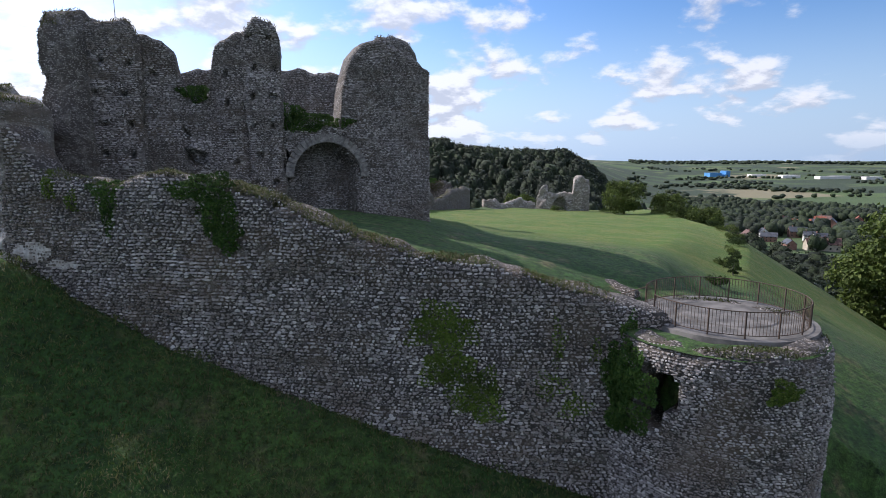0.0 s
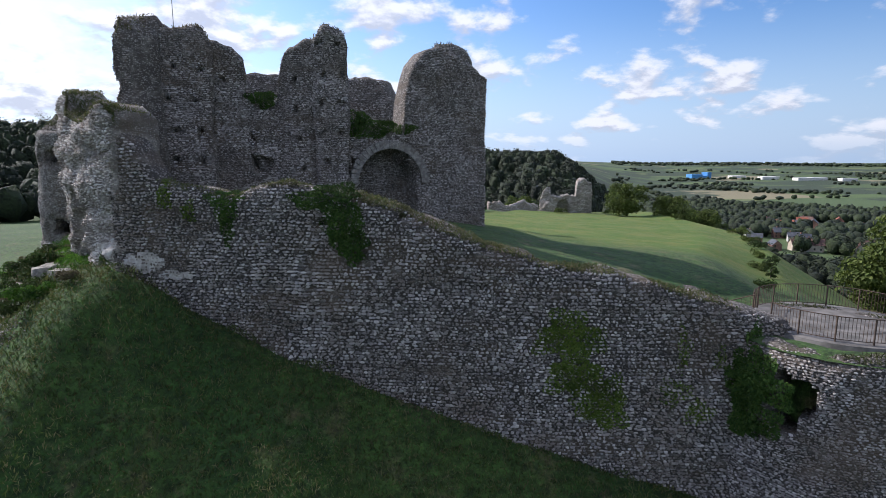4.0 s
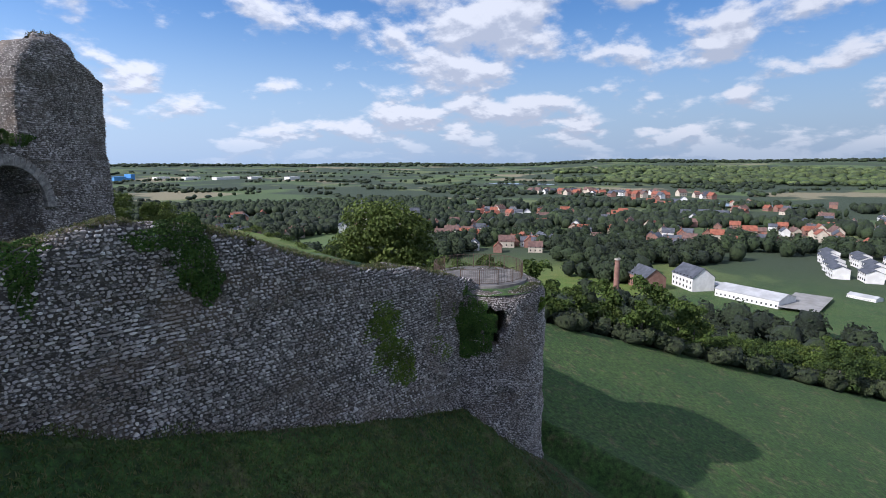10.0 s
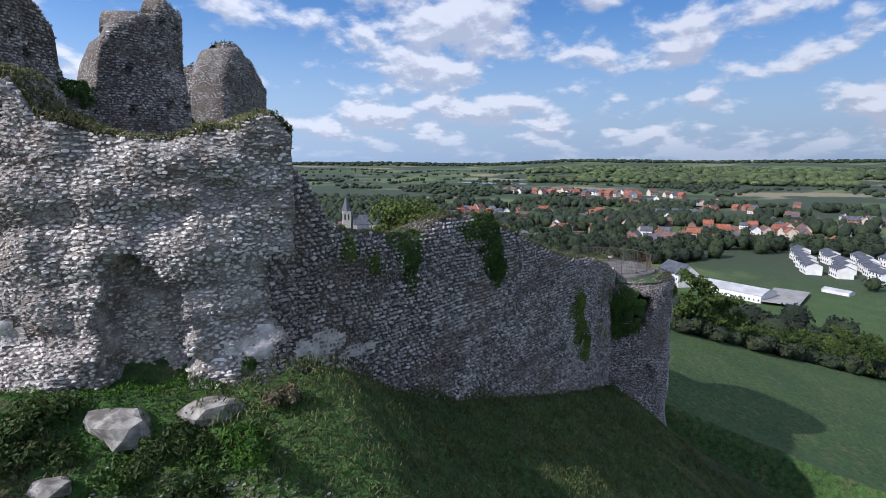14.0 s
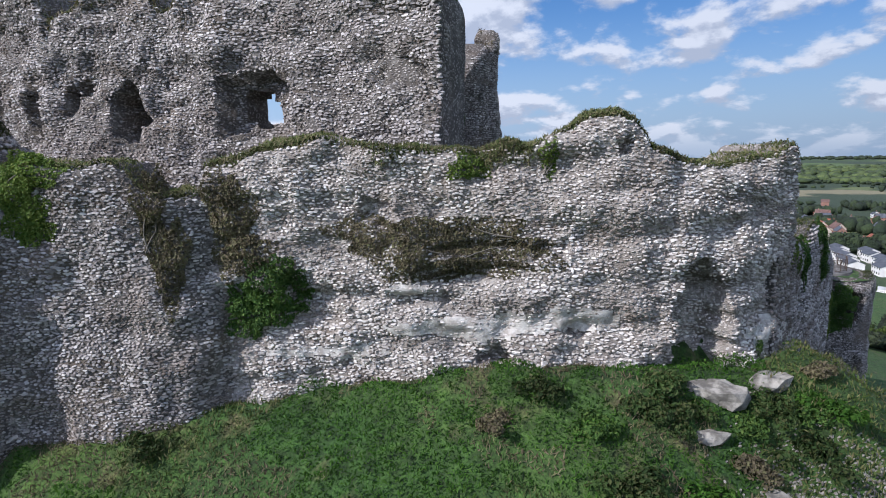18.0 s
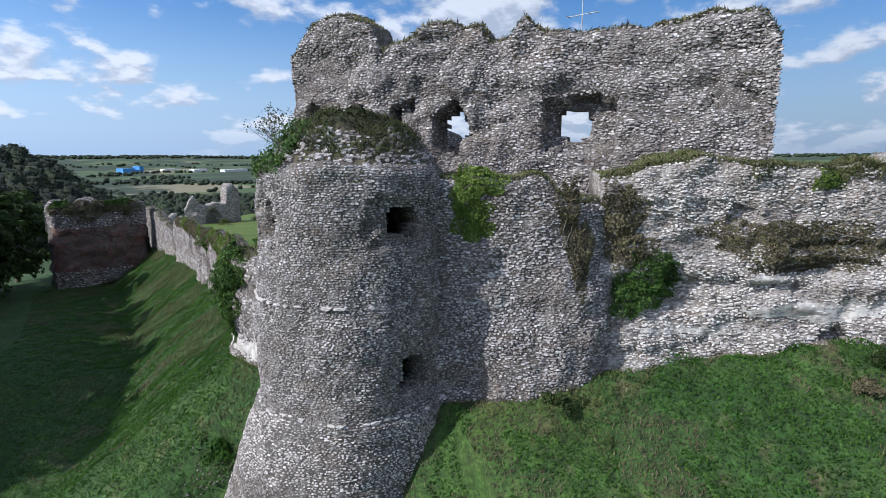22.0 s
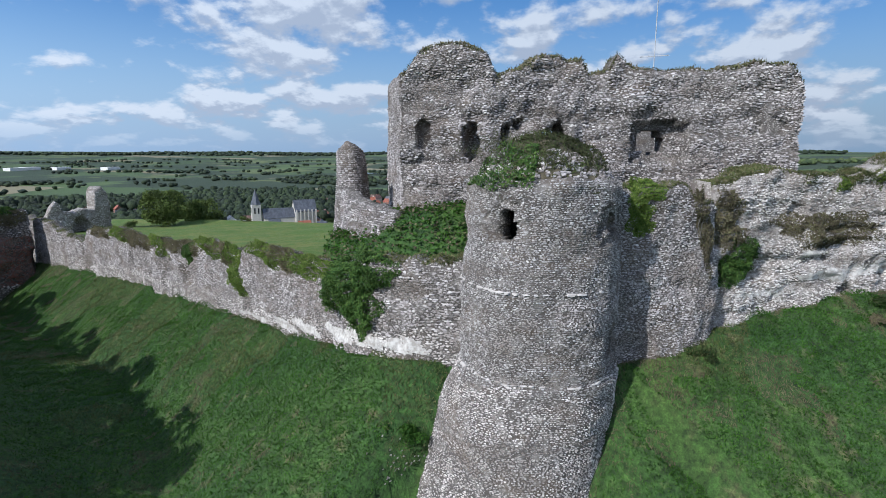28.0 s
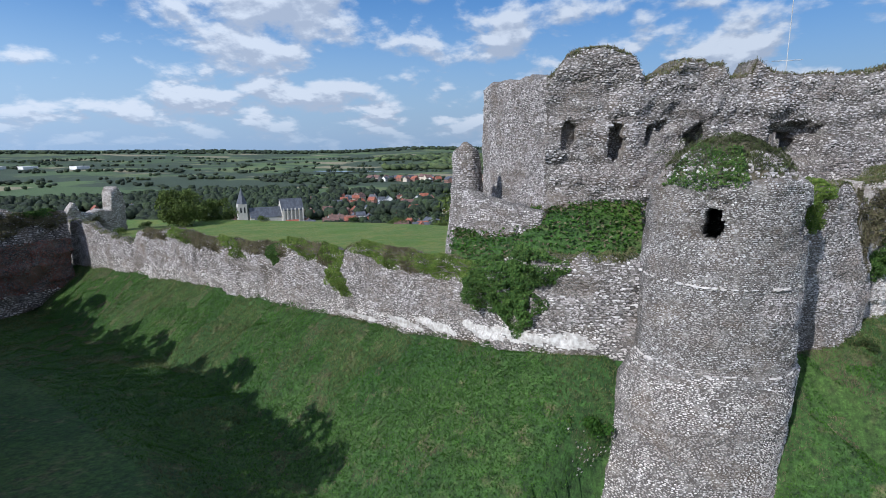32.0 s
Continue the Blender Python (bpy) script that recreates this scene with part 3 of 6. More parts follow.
def putlogs(s0, s1, step, z0, z1):
    """Rows of small square holes left by the builders' scaffold."""
    r = np.random.default_rng(int(s0 * 100))
    return [(float(s), float(s) + 0.32, float(z), float(z) + 0.32, 0.7) for z in np.arange(z0, z1, 2.1) for s in np.arange(s0, s1, step) + r.uniform(-0.3, 0.3) if r.uniform(0, 1) < 0.75]


KA, KB = (-25.9, 38.3), (0.2, 47.3)
KW = Course([(-30.2, 64), (-30, 58), (-28.3, 53), (-26.7, 46), (-25.92, 38.45)], [(0, 12), (26, 12)],
            [(0, 29.4), (0.3, 29.6), (1.3, 30.9), (3.3, 31.2), (5.8, 30.7), (6.4, 29.4), (7.9, 29.7), (9.6, 30.5), (12.1, 30), (12.5, 29.2), (13.9, 29.3), (14.3, 30.3), (14.9, 29.8), (17, 29.6), (20.5, 29.7), (23, 29.8), (25.4, 29.5), (26, 28.6)],
            2.8, holes=[(15.6, 19.2, 23.5, 26.2, 1.0), (16.1, 17.9, 24.0, 25.8, None), (9.6, 11.4, 23.4, 26.0, 1.3), (9.8, 11.1, 23.7, 25.8, None), (6.7, 7.4, 24.8, 26.0, 1.3), (4.4, 5.2, 23.8, 26.1, 1.8), (1.1, 1.9, 24.4, 26.1, 1.8), (23.2, 25.2, 25.4, 26.4, 0.55), (7.7, 8.3, 25.6, 26.3, 0.8)],
            res=0.26, rough=0.32, rag=0.22, ledge=0.2, wild=0.8)
KS1 = Course(along(KA, KB, (0.68, 0), (6, 0.0), (6.1, -3.0)), [(0, 12), (6, 12)], [(0, 28.0), (0.6, 28.9), (1.4, 29.2), (5.1, 29.5), (5.7, 28.8), (8.7, 28.4)], 2.4, holes=putlogs(0.8, 8, 1.7, 16, 28), res=0.24, rough=0.2, rag=0.25)
KS2 = Course(along(KA, KB, (4, -0.8), (10.3, -0.8), (11.4, 0.3), (18, 0.5), (27.5, -0.6)), [(0, 10), (24, 10)],
             [(0, 29), (2, 28.8), (3.4, 28.4), (4.1, 27.6), (4.3, 26.2), (4.8, 25.2), (6.2, 25), (6.6, 27.8), (7.4, 28.7), (8.8, 29.2), (11.5, 29), (11.7, 26), (12.3, 22.8), (16.2, 22.8), (16.6, 26), (17.2, 28), (18.2, 29.2), (20, 29.6), (21.4, 29.0), (22.6, 28.4), (23.6, 27.3)],
             2.4, holes=[(11.95, 17.45, 10, 21.4, 2.0), (4.5, 5.9, 19.3, 20.6, 0.8)] + putlogs(0.9, 11, 1.8, 15.5, 28), arch=[(11.95, 17.45, 10, 21.4)], res=0.24, rough=0.2, rag=0.28)
KS3 = Course(along(KA, KB, (12.8, -2.6), (12.8, 0.9), (15.5, 0.9), (15.5, -2.6), (12.8, -2.6)), [(0, 10), (9, 10)], [(0, 28.9), (3.4, 29.3), (4.4, 30.1), (6.0, 30.0), (7, 29.0), (12.4, 28.9)], 1.3, holes=putlogs(3.9, 6.2, 1.4, 16, 29), res=0.22, rough=0.2, rag=0.25)
KS4 = Course(along(KA, KB, (22.4, -6.4), (22.4, -2.0), (23.0, -1.0), (24.8, -1.0), (26.7, -1.8), (27.4, -3.8), (27.4, -6.8), (22.4, -6.4)), [(0, 8), (15, 8)],
             [(0, 27.7), (4.2, 28.7), (5.6, 30.2), (8, 30.3), (10, 29.2), (12, 27.9), (15, 27.5), (22, 27.7)], 2.0, holes=putlogs(5.2, 14, 1.6, 14, 28), res=0.22, rough=0.2, rag=0.3)
KE = Course([along(KA, KB, (26.0, -6))[0], (-1.6, 57), (-3.5, 66)], [(0, 8), (20, 10)], [(0, 22), (4, 18), (14, 18), (20, 22)], 2.2, res=0.5, rough=0.15)
KN = Course([(-3.5, 66), (-9, 69.5), (-14.5, 70.4), (-20, 68.3), (-25.5, 65.8), (-30.2, 64)], [(0, 10), (30, 12)], [(0, 24), (4, 26), (6.5, 30.2), (18, 30.4), (27, 29.4)], 2.4, res=0.45, rough=0.2)
keep_top = wall("castle_keep", "ruined square keep of grey flint rubble, roofless and broken-topped", [KW, KS1, KS2, KS3, KS4, KE, KN], STONE_MID, FLINT, 0.205, 0.125, 0.06, near=(-27.0, 47.5, 26.5), blind=(0.85, 0.53))


face_stones([KN.spots(0.34, 0.2, rng, 1)], 0.34, 0.2, rng, 0.06, keep_top, FLINT, "inner_stones", "flint facing inside the keep")


# ---- round towers ----
def round_tower(name, label, cx, cy, radius, zlo, zhi, seam, holes=(), batter=0.0, flare=(0.0, 0.0, 0.0), bands=(), rag=0.1, pale_below=None, core=STONE_GREY):
    ring = [(cx + radius * math.cos(a), cy + radius * math.sin(a)) for a in np.linspace(seam, seam + 2 * math.pi, 65)]
    c = Course(ring, [(0, zlo), (100, zlo)], [(0, zhi), (100, zhi)], 1.3, holes=holes, res=0.18, rough=0.13, batter=batter, rag=rag, ledge=0.05, wild=0.35)
    z = c.F[..., 2]
    push = (flare[1] + flare[2] * c.ny[:, None]) * np.clip(flare[0] - z, 0, None) + 0.14 * (z < flare[0])
    c.F[..., 0] += c.nx[:, None] * push
    c.F[..., 1] += c.ny[:, None] * push
    top = wall(name, label, [c], core, FLINT_DARK if pale_below else FLINT, 0.155 if pale_below else 0.165, 0.1 if pale_below else 0.11, 0.042 if pale_below else 0.06, near=(cx - radius * 0.75, cy - radius * 0.66, zhi - 5.0), blind=(0.85, 0.53), pale_below=pale_below)
    for zb in bands:
        s = np.arange(0.3, c.length, 0.42) + rng.uniform(-0.08, 0.08, len(np.arange(0.3, c.length, 0.42)))
        s = s[rng.uniform(0, 1, len(s)) < 0.72]
        p, nrm, ok = c.at(s, np.full(len(s), zb) + 0.05 * vnoise(s, 0 * s, 0 * s, 2.0))
        for q, m in zip(p[ok], nrm[ok]):
            V, F = stones(q[None], m[None], 0.44, 0.18, rng, 0.13)
            attach("ledge_stone", mesh("ledge_stone", V, F, FLINT_PALE), top)
    return c, top


T1C, T1TOP = (12.23, 22.76), 12.9
T1, t1 = round_tower("tower_south", "round grey flint corner tower with a railed platform on top", *T1C, 4.5, -7, T1TOP, math.pi / 2,
                     holes=[(9.4, 11.0, 9.7, 12.0, None), (10.1, 11.5, 4.9, 6.4, 0.35)], batter=0.004)
T2C = (-36.85, 54.0)
T2, t2 = round_tower("tower_west", "round flint tower with banded courses and an overgrown top", *T2C, 3.95, -1, 23.0, 0.0,
                     holes=[(15.7, 18.6, 19.7, 21.7, 0.25), (16.2, 19.0, 13.4, 15.7, 0.25), (9.8, 11.8, 19.5, 22.0, 0.25), (16.3, 18.1, 20.1, 21.3, None), (16.8, 18.5, 13.9, 15.3, None), (10.2, 11.4, 20.0, 21.5, None)], batter=0.03, flare=(12.9, 0.12, 0.25), bands=(17.6, 12.95), pale_below=12.6, core=STONE_MID)


def plaster(course, lobes, mat, label, lift=0.055):
    """Ragged patches of lime plaster left on a wall's face."""
    top = thing("lime_plaster", label, "plaster", "structure")
    for s0, z0, ws, hs in lobes:
        u, v = np.meshgrid(np.linspace(-1, 1, int(ws * 12) + 6), np.linspace(-1, 1, int(hs * 12) + 6), indexing="ij")
        s, z = s0 + u * ws, z0 + v * hs
        p, nrm, ok = course.at(np.clip(s.ravel(), 0, course.length), z.ravel())
        p = (p + nrm * (lift + 0.03 * vnoise(p[:, 0], p[:, 1], p[:, 2], 0.5))[:, None]).reshape(*u.shape, 3)
        edge = (u**2 + v**2 + 0.55 * vnoise(s, z, 0 * s + s0, 0.9) + 0.35 * vnoise(s, z, 0 * s + s0, 0.3)) < 0.8
        edge &= ok.reshape(u.shape)
        cell = edge[:-1, :-1] & edge[1:, 1:] & edge[1:, :-1] & edge[:-1, 1:]
        i = np.arange(u.size).reshape(u.shape)
        F = np.stack([i[:-1, :-1][cell], i[1:, :-1][cell], i[1:, 1:][cell], i[:-1, 1:][cell]], 1)
        attach("patch", mesh("patch", p.reshape(-1, 3), F, mat, True), top)
    return top


# ---- foliage ----
def leaf_material(name, tones, rough=0.55, thin=0.25):
    m, n = material(name)
    r = n.add("ShaderNodeNewGeometry").outputs["Random Per Island"]
    ramp = n.add("ShaderNodeValToRGB", ins={0: r})
    el = ramp.color_ramp.elements
    for k, c in enumerate(tones):
        e = el[k] if k < 2 else el.new(0.5)
        e.position, e.color = k / (len(tones) - 1), rgb(*c)
    big = n.noise(place(n), 0.55, 4, 0.6)
    col = n.add("ShaderNodeHueSaturation", ins={"Value": n.span(big, 0.3, 0.7, 0.55, 1.35, False), "Color": ramp.outputs[0]}).outputs[0]
    a = n.add("ShaderNodeBsdfPrincipled", ins={"Base Color": col, "Roughness": max(rough, 0.7), "Specular IOR Level": 0.25})
    b = n.add("ShaderNodeBsdfTranslucent", ins={"Color": col})
    mix = n.add("ShaderNodeMixShader", ins={0: thin, 1: a.outputs[0], 2: b.outputs[0]})
    n.add("ShaderNodeOutputMaterial", ins={"Surface": mix.outputs[0]})
    return m


IVY = leaf_material("ivy_leaves", [(0.03, 0.07, 0.014), (0.06, 0.12, 0.022), (0.11, 0.17, 0.035)])
IVY_LIGHT = leaf_material("light_ivy_leaves", [(0.065, 0.115, 0.015), (0.12, 0.18, 0.03), (0.19, 0.23, 0.05)])
SCRUB = leaf_material("dry_scrub", [(0.09, 0.075, 0.045), (0.17, 0.14, 0.085), (0.14, 0.14, 0.06)], 0.8)
TREE_LEAF = leaf_material("tree_leaves", [(0.022, 0.042, 0.010), (0.040, 0.068, 0.016), (0.065, 0.095, 0.022)])
TREE_LIGHT = leaf_material("light_tree_leaves", [(0.05, 0.075, 0.014), (0.08, 0.115, 0.022), (0.12, 0.15, 0.035)])
BLADE = leaf_material("grass_blades", [(0.042, 0.076, 0.014), (0.07, 0.108, 0.023), (0.105, 0.122, 0.036), (0.165, 0.145, 0.068)], 0.7)
BRAMBLE = leaf_material("bramble_leaves", [(0.025, 0.05, 0.012), (0.045, 0.08, 0.018), (0.08, 0.085, 0.03)], 0.6, 0.3)
TUSSOCK = leaf_material("wall_grass", [(0.05, 0.075, 0.018), (0.085, 0.105, 0.03), (0.13, 0.12, 0.05), (0.18, 0.15, 0.08)], 0.8)
NETTLE = leaf_material("nettle_leaves", [(0.030, 0.083, 0.009), (0.050, 0.125, 0.014), (0.088, 0.175, 0.024)], 0.6, 0.45)
TREE_MID = leaf_material("green_tree_leaves", [(0.035, 0.062, 0.012), (0.06, 0.095, 0.018), (0.09, 0.125, 0.028)])


def leaves(p, nrm, size, rng, droop=0.5, narrow=0.62):
    """Pointed leaves, two triangles folded on the midrib, lying loosely on a surface."""
    n = len(p)
    nn = nrm + rng.normal(0, 0.55, (n, 3))
    nn /= np.linalg.norm(nn, axis=1)[:, None]
    t = rng.normal(0, 1, (n, 3)) + np.array([0, 0, -droop])
    t -= nn * (t * nn).sum(1)[:, None]
    t /= np.linalg.norm(t, axis=1)[:, None] + 1e-9
    b = np.cross(nn, t)
    L = size * rng.uniform(0.6, 1.35, (n, 1))
    W = L * narrow * rng.uniform(0.7, 1.1, (n, 1)) * 0.5
    fold = L * 0.12
    V = np.stack([p - t * L * 0.5, p + b * W + nn * fold, p + t * L * 0.5, p - b * W + nn * fold], 1)
    F = np.arange(n * 4).reshape(n, 4)
    return V.reshape(-1, 3), F


def leaf_mesh(name, p, nrm, size, mat, rng, droop=0.5, narrow=0.62):
    V, F = leaves(p, nrm, size, rng, droop, narrow)
    return mesh(name, V, F, mat)


def ivy(course, lobes, label, count=900, bulge=0.3, size=0.17, mat=IVY, name="ivy", category="ivy"):
    """Leaves over ellipses (s, z, half width, half height) of a wall's face."""
    lo = np.array(lobes, float)
    count, size = int(count * 2.6), size * 0.62
    area = lo[:, 2] * lo[:, 3]
    pick = rng.choice(len(lo), count, p=area / area.sum())
    a, r = rng.uniform(0, 2 * math.pi, count), np.sqrt(rng.uniform(0, 1, count))
    r = r * (1 + 0.25 * np.sin(3 * a + lo[pick, 0]) + 0.15 * np.sin(7 * a))
    s, z = lo[pick, 0] + lo[pick, 2] * r * np.cos(a), lo[pick, 1] + lo[pick, 3] * r * np.sin(a)
    zt = np.interp(s, course.s, course.tz)
    over = np.clip(z - zt, 0, None)
    p, nrm, _ = course.at(np.clip(s, 0, course.length), np.minimum(z, zt - 0.02))
    thick = bulge * (0.25 + 0.75 * np.clip(1 - r**2, 0, 1)) * (0.75 + 0.5 * vnoise(p[:, 0], p[:, 1], p[:, 2], 0.6))
    p = p + nrm * (thick * rng.uniform(0.25, 1.05, count))[:, None]
    p[:, 2] += over * 0.8
    top = thing(name, label, category)
    attach("foliage", leaf_mesh("foliage", p, nrm, size, mat, rng, 0.9), top)
    for k in range(3):
        g = lo[k % len(lo)]
        f = np.linspace(-0.95, 0.8, 5)
        ss, zz = g[0] + g[2] * 0.5 * np.sin(3 * f + k), g[1] + g[3] * f
        q, m, _ = course.at(np.clip(ss, 0, course.length), np.minimum(zz, np.interp(ss, course.s, course.tz) - 0.05))
        q = q + m * 0.08
        twigs = []
        for a, b in zip(q[:-1], q[1:]):
            limb(twigs, a, b, 0.03, 0.022, 5)
        attach("stem", mesh("stem", np.concatenate([w[0] for w in twigs]), np.concatenate([w[1] for w in twigs]), BARK, True), top)
    return top


def crest(course, label, lo, hi, count, size=0.4, mat=BLADE, spread=1.0, name="wall_top_grass", droop=-1.6):
    """Grass and weeds along a wall's top, hanging over its edges."""
    s = rng.uniform(lo, hi, count)
    f = rng.beta(1.2, 1.6, count) * spread
    zt = np.interp(s, course.s, course.tz) - 0.06
    a, n1, _ = course.at(s, zt)
    b, _, _ = course.at(s, zt, 1)
    p = a + (b - a) * f[:, None]
    patch = vnoise(p[:, 0], p[:, 1], p[:, 2], 1.3)
    ok = patch > rng.uniform(-0.9, 0.5, count)
    p, n1 = p[ok], n1[ok]
    p[:, 2] += rng.uniform(-0.05, 0.28, len(p)) * (0.6 + 0.6 * patch[ok])
    hang = rng.uniform(0, 1, len(p)) < 0.35
    p[hang] = a[ok][hang] + n1[hang] * 0.12 - np.array([0, 0, 1.0]) * (rng.beta(1, 2.5, hang.sum()) * 0.75)[:, None]
    side = np.where(rng.uniform(0, 1, len(p)) < 0.5, 1, -1)[:, None] * n1 + np.array([0, 0, 0.3])
    top = thing(name, label, "grass", "stuff")
    attach("blades", leaf_mesh("blades", p, side, size, mat, rng, droop, 0.2), top, kind="stuff")
    return top


def blob(p0, radii, count, rng, squash=0.0):
    """Points and normals on the uneven shell of an ellipsoid."""
    d = rng.normal(0, 1, (count, 3))
    d /= np.linalg.norm(d, axis=1)[:, None]
    d[:, 2] = np.where(d[:, 2] < -0.4, -d[:, 2] * 0.5, d[:, 2])
    r = 0.8 + 0.28 * vnoise(d[:, 0] + p0[0], d[:, 1] + p0[1], d[:, 2] + p0[2], 0.45) + rng.uniform(-0.18, 0.06, count)
    return np.array(p0) + d * r[:, None] * np.array(radii), d


def limb(bm_parts, a, b, ra, rb, sides=6):
    """A tapered, slightly bent branch as verts and faces."""
    a, b = np.array(a, float), np.array(b, float)
    ax = (b - a) / np.linalg.norm(b - a)
    u = np.cross(ax, [0.3, 0.9, 0.2])
    u /= np.linalg.norm(u)
    v = np.cross(ax, u)
    ang = np.arange(sides) * 2 * math.pi / sides
    rings, N = [], 4
    for k in range(N):
        f = k / (N - 1)
        c = a + (b - a) * f + u * math.sin(f * math.pi) * np.linalg.norm(b - a) * 0.06
        r = ra + (rb - ra) * f
        rings.append(c + r * (np.cos(ang)[:, None] * u + np.sin(ang)[:, None] * v))
    base = sum(len(q[0]) for q in bm_parts)
    F = [(base + k * sides + i, base + k * sides + (i + 1) % sides, base + (k + 1) * sides + (i + 1) % sides, base + (k + 1) * sides + i) for k in range(N - 1) for i in range(sides)]
    bm_parts.append((np.concatenate(rings), np.array(F)))


def bark_material():
    m, n = material("bark")
    p = place(n)
    col = n.mix(n.noise(p, 3, 4), rgb(0.07, 0.06, 0.045), rgb(0.19, 0.17, 0.14))
    finish(n, col, 0.9, n.noise(p, 14, 4), 0.6, 0.05)
    return m


BARK = bark_material()


def make_tree(height, width, mat, seed, label, clumps=16, per=75, leaf=0.5, bare=0.22, name="tree"):
    r = np.random.default_rng(seed)
    top = thing(name, label, "tree")
    parts = []
    limb(parts, (0, 0, -0.6), (r.uniform(-0.3, 0.3), r.uniform(-0.3, 0.3), height * 0.55), 0.028 * height, 0.012 * height, 8)
    P, N = [], []
    for k in range(clumps):
        a, f = r.uniform(0, 2 * math.pi), math.sqrt(r.uniform(0, 1))
        h = bare + 0.06 + (0.88 - bare) * (k + r.uniform(0, 1)) / clumps
        reach = width / 2 * f * math.sin(math.pi * min(1, max(0.12, (1.08 - h) / (1.1 - bare)) * 0.72 + 0.12)) * 1.1
        c = (math.cos(a) * reach, math.sin(a) * reach, height * h)
        size = width * r.uniform(0.16, 0.27)
        q, d = blob(c, (size, size, size * 0.8), per, r)
        P.append(q)
        N.append(d)
        if k < 7:
            limb(parts, (0, 0, height * r.uniform(0.22, 0.5)), c, 0.011 * height, 0.003 * height, 5)
    attach("trunk", mesh("trunk", np.concatenate([q[0] for q in parts]), np.concatenate([q[1] for q in parts]), BARK, True), top)
    attach("crown", leaf_mesh("crown", np.concatenate(P), np.concatenate(N), leaf, mat, r, 0.4, 0.75), top)
    return top


def set_down(ob, x, y, turn=0.0, size=1.0, dz=0.0):
    m = Matrix.Translation((x, y, float(ground_height(np.array([x]), np.array([y]))[0]) + dz)) @ Matrix.Rotation(turn, 4, "Z") @ Matrix.Scale(size, 4)
    return m


# ---- more materials ----
def plain(name, a, b, scale, rough=0.6, metal=0.0, bump=0.3):
    m, n = material(name)
    p = place(n)
    k = n.noise(p, scale, 5, 0.6)
    fine = n.noise(p, scale * 9, 3)
    col = n.mix(n.span(k, 0.35, 0.68), rgb(*a), rgb(*b))
    finish(n, col, rough, n.math("ADD", k, fine), bump, 0.02, Metallic=metal)
    return m


RUST = plain("rusty_iron", (0.06, 0.042, 0.032), (0.12, 0.08, 0.055), 6, 0.8, 0.2)
SLAB = plain("worn_concrete", (0.085, 0.078, 0.07), (0.19, 0.175, 0.158), 1.2, 0.9)
ASHLAR = plain("pale_ashlar", (0.38, 0.35, 0.30), (0.52, 0.49, 0.43), 2.5, 0.85)
OLD_ASHLAR = plain("weathered_ashlar", (0.17, 0.155, 0.14), (0.36, 0.335, 0.30), 3.5, 0.9, 0.0, 0.8)
BRICK_RED = plain("old_red_brick", (0.14, 0.045, 0.03), (0.26, 0.11, 0.08), 1.5, 0.9)
SLATE = plain("roof_slate", (0.05, 0.055, 0.065), (0.10, 0.105, 0.12), 0.4, 0.6)
ROOF_RED = plain("red_roof_tile", (0.20, 0.06, 0.035), (0.32, 0.11, 0.06), 0.4, 0.8)
ROOF_BROWN = plain("brown_roof_tile", (0.10, 0.055, 0.045), (0.17, 0.10, 0.08), 0.4, 0.8)
RENDER_WHITE = plain("white_render", (0.62, 0.60, 0.56), (0.75, 0.73, 0.69), 0.3, 0.8)
RENDER_CREAM = plain("cream_render", (0.42, 0.36, 0.28), (0.55, 0.48, 0.38), 0.3, 0.8)
BRICK_HOUSE = plain("house_brick", (0.20, 0.10, 0.075), (0.28, 0.16, 0.12), 0.5, 0.9)
SHEET = plain("grey_sheet_roof", (0.34, 0.34, 0.33), (0.48, 0.48, 0.47), 0.2, 0.5)
BLUE_SHEET = plain("blue_sheet", (0.06, 0.22, 0.48), (0.10, 0.30, 0.58), 0.05, 0.5)
GLASS_DARK = plain("dark_window", (0.02, 0.022, 0.026), (0.035, 0.038, 0.042), 1, 0.15, 0.0, 0.0)
SOIL = plain("soil", (0.06, 0.05, 0.03), (0.12, 0.10, 0.06), 1.2, 0.95)
WATER = plain("water", (0.10, 0.13, 0.16), (0.16, 0.19, 0.22), 0.05, 0.08, 0.0, 0.02)
TARMAC = plain("pale_yard", (0.22, 0.21, 0.19), (0.30, 0.29, 0.27), 0.2, 0.9)
CHALK = plain("chalk_rubble", (0.13, 0.118, 0.10), (0.36, 0.335, 0.29), 3.0, 0.95, 0.0, 0.9)


def box(name, x0, x1, y0, y1, z0, z1, mat, parent, label="", bevel=0.0):
    bm = bmesh.new()
    bmesh.ops.create_cube(bm, size=1.0, matrix=Matrix.Translation(((x0 + x1) / 2, (y0 + y1) / 2, (z0 + z1) / 2)) @ Matrix.Diagonal((x1 - x0, y1 - y0, z1 - z0, 1)))
    if bevel:
        bmesh.ops.bevel(bm, geom=bm.edges[:], offset=bevel, segments=2, affect="EDGES")
    return part(name, bm, mat, parent, label)


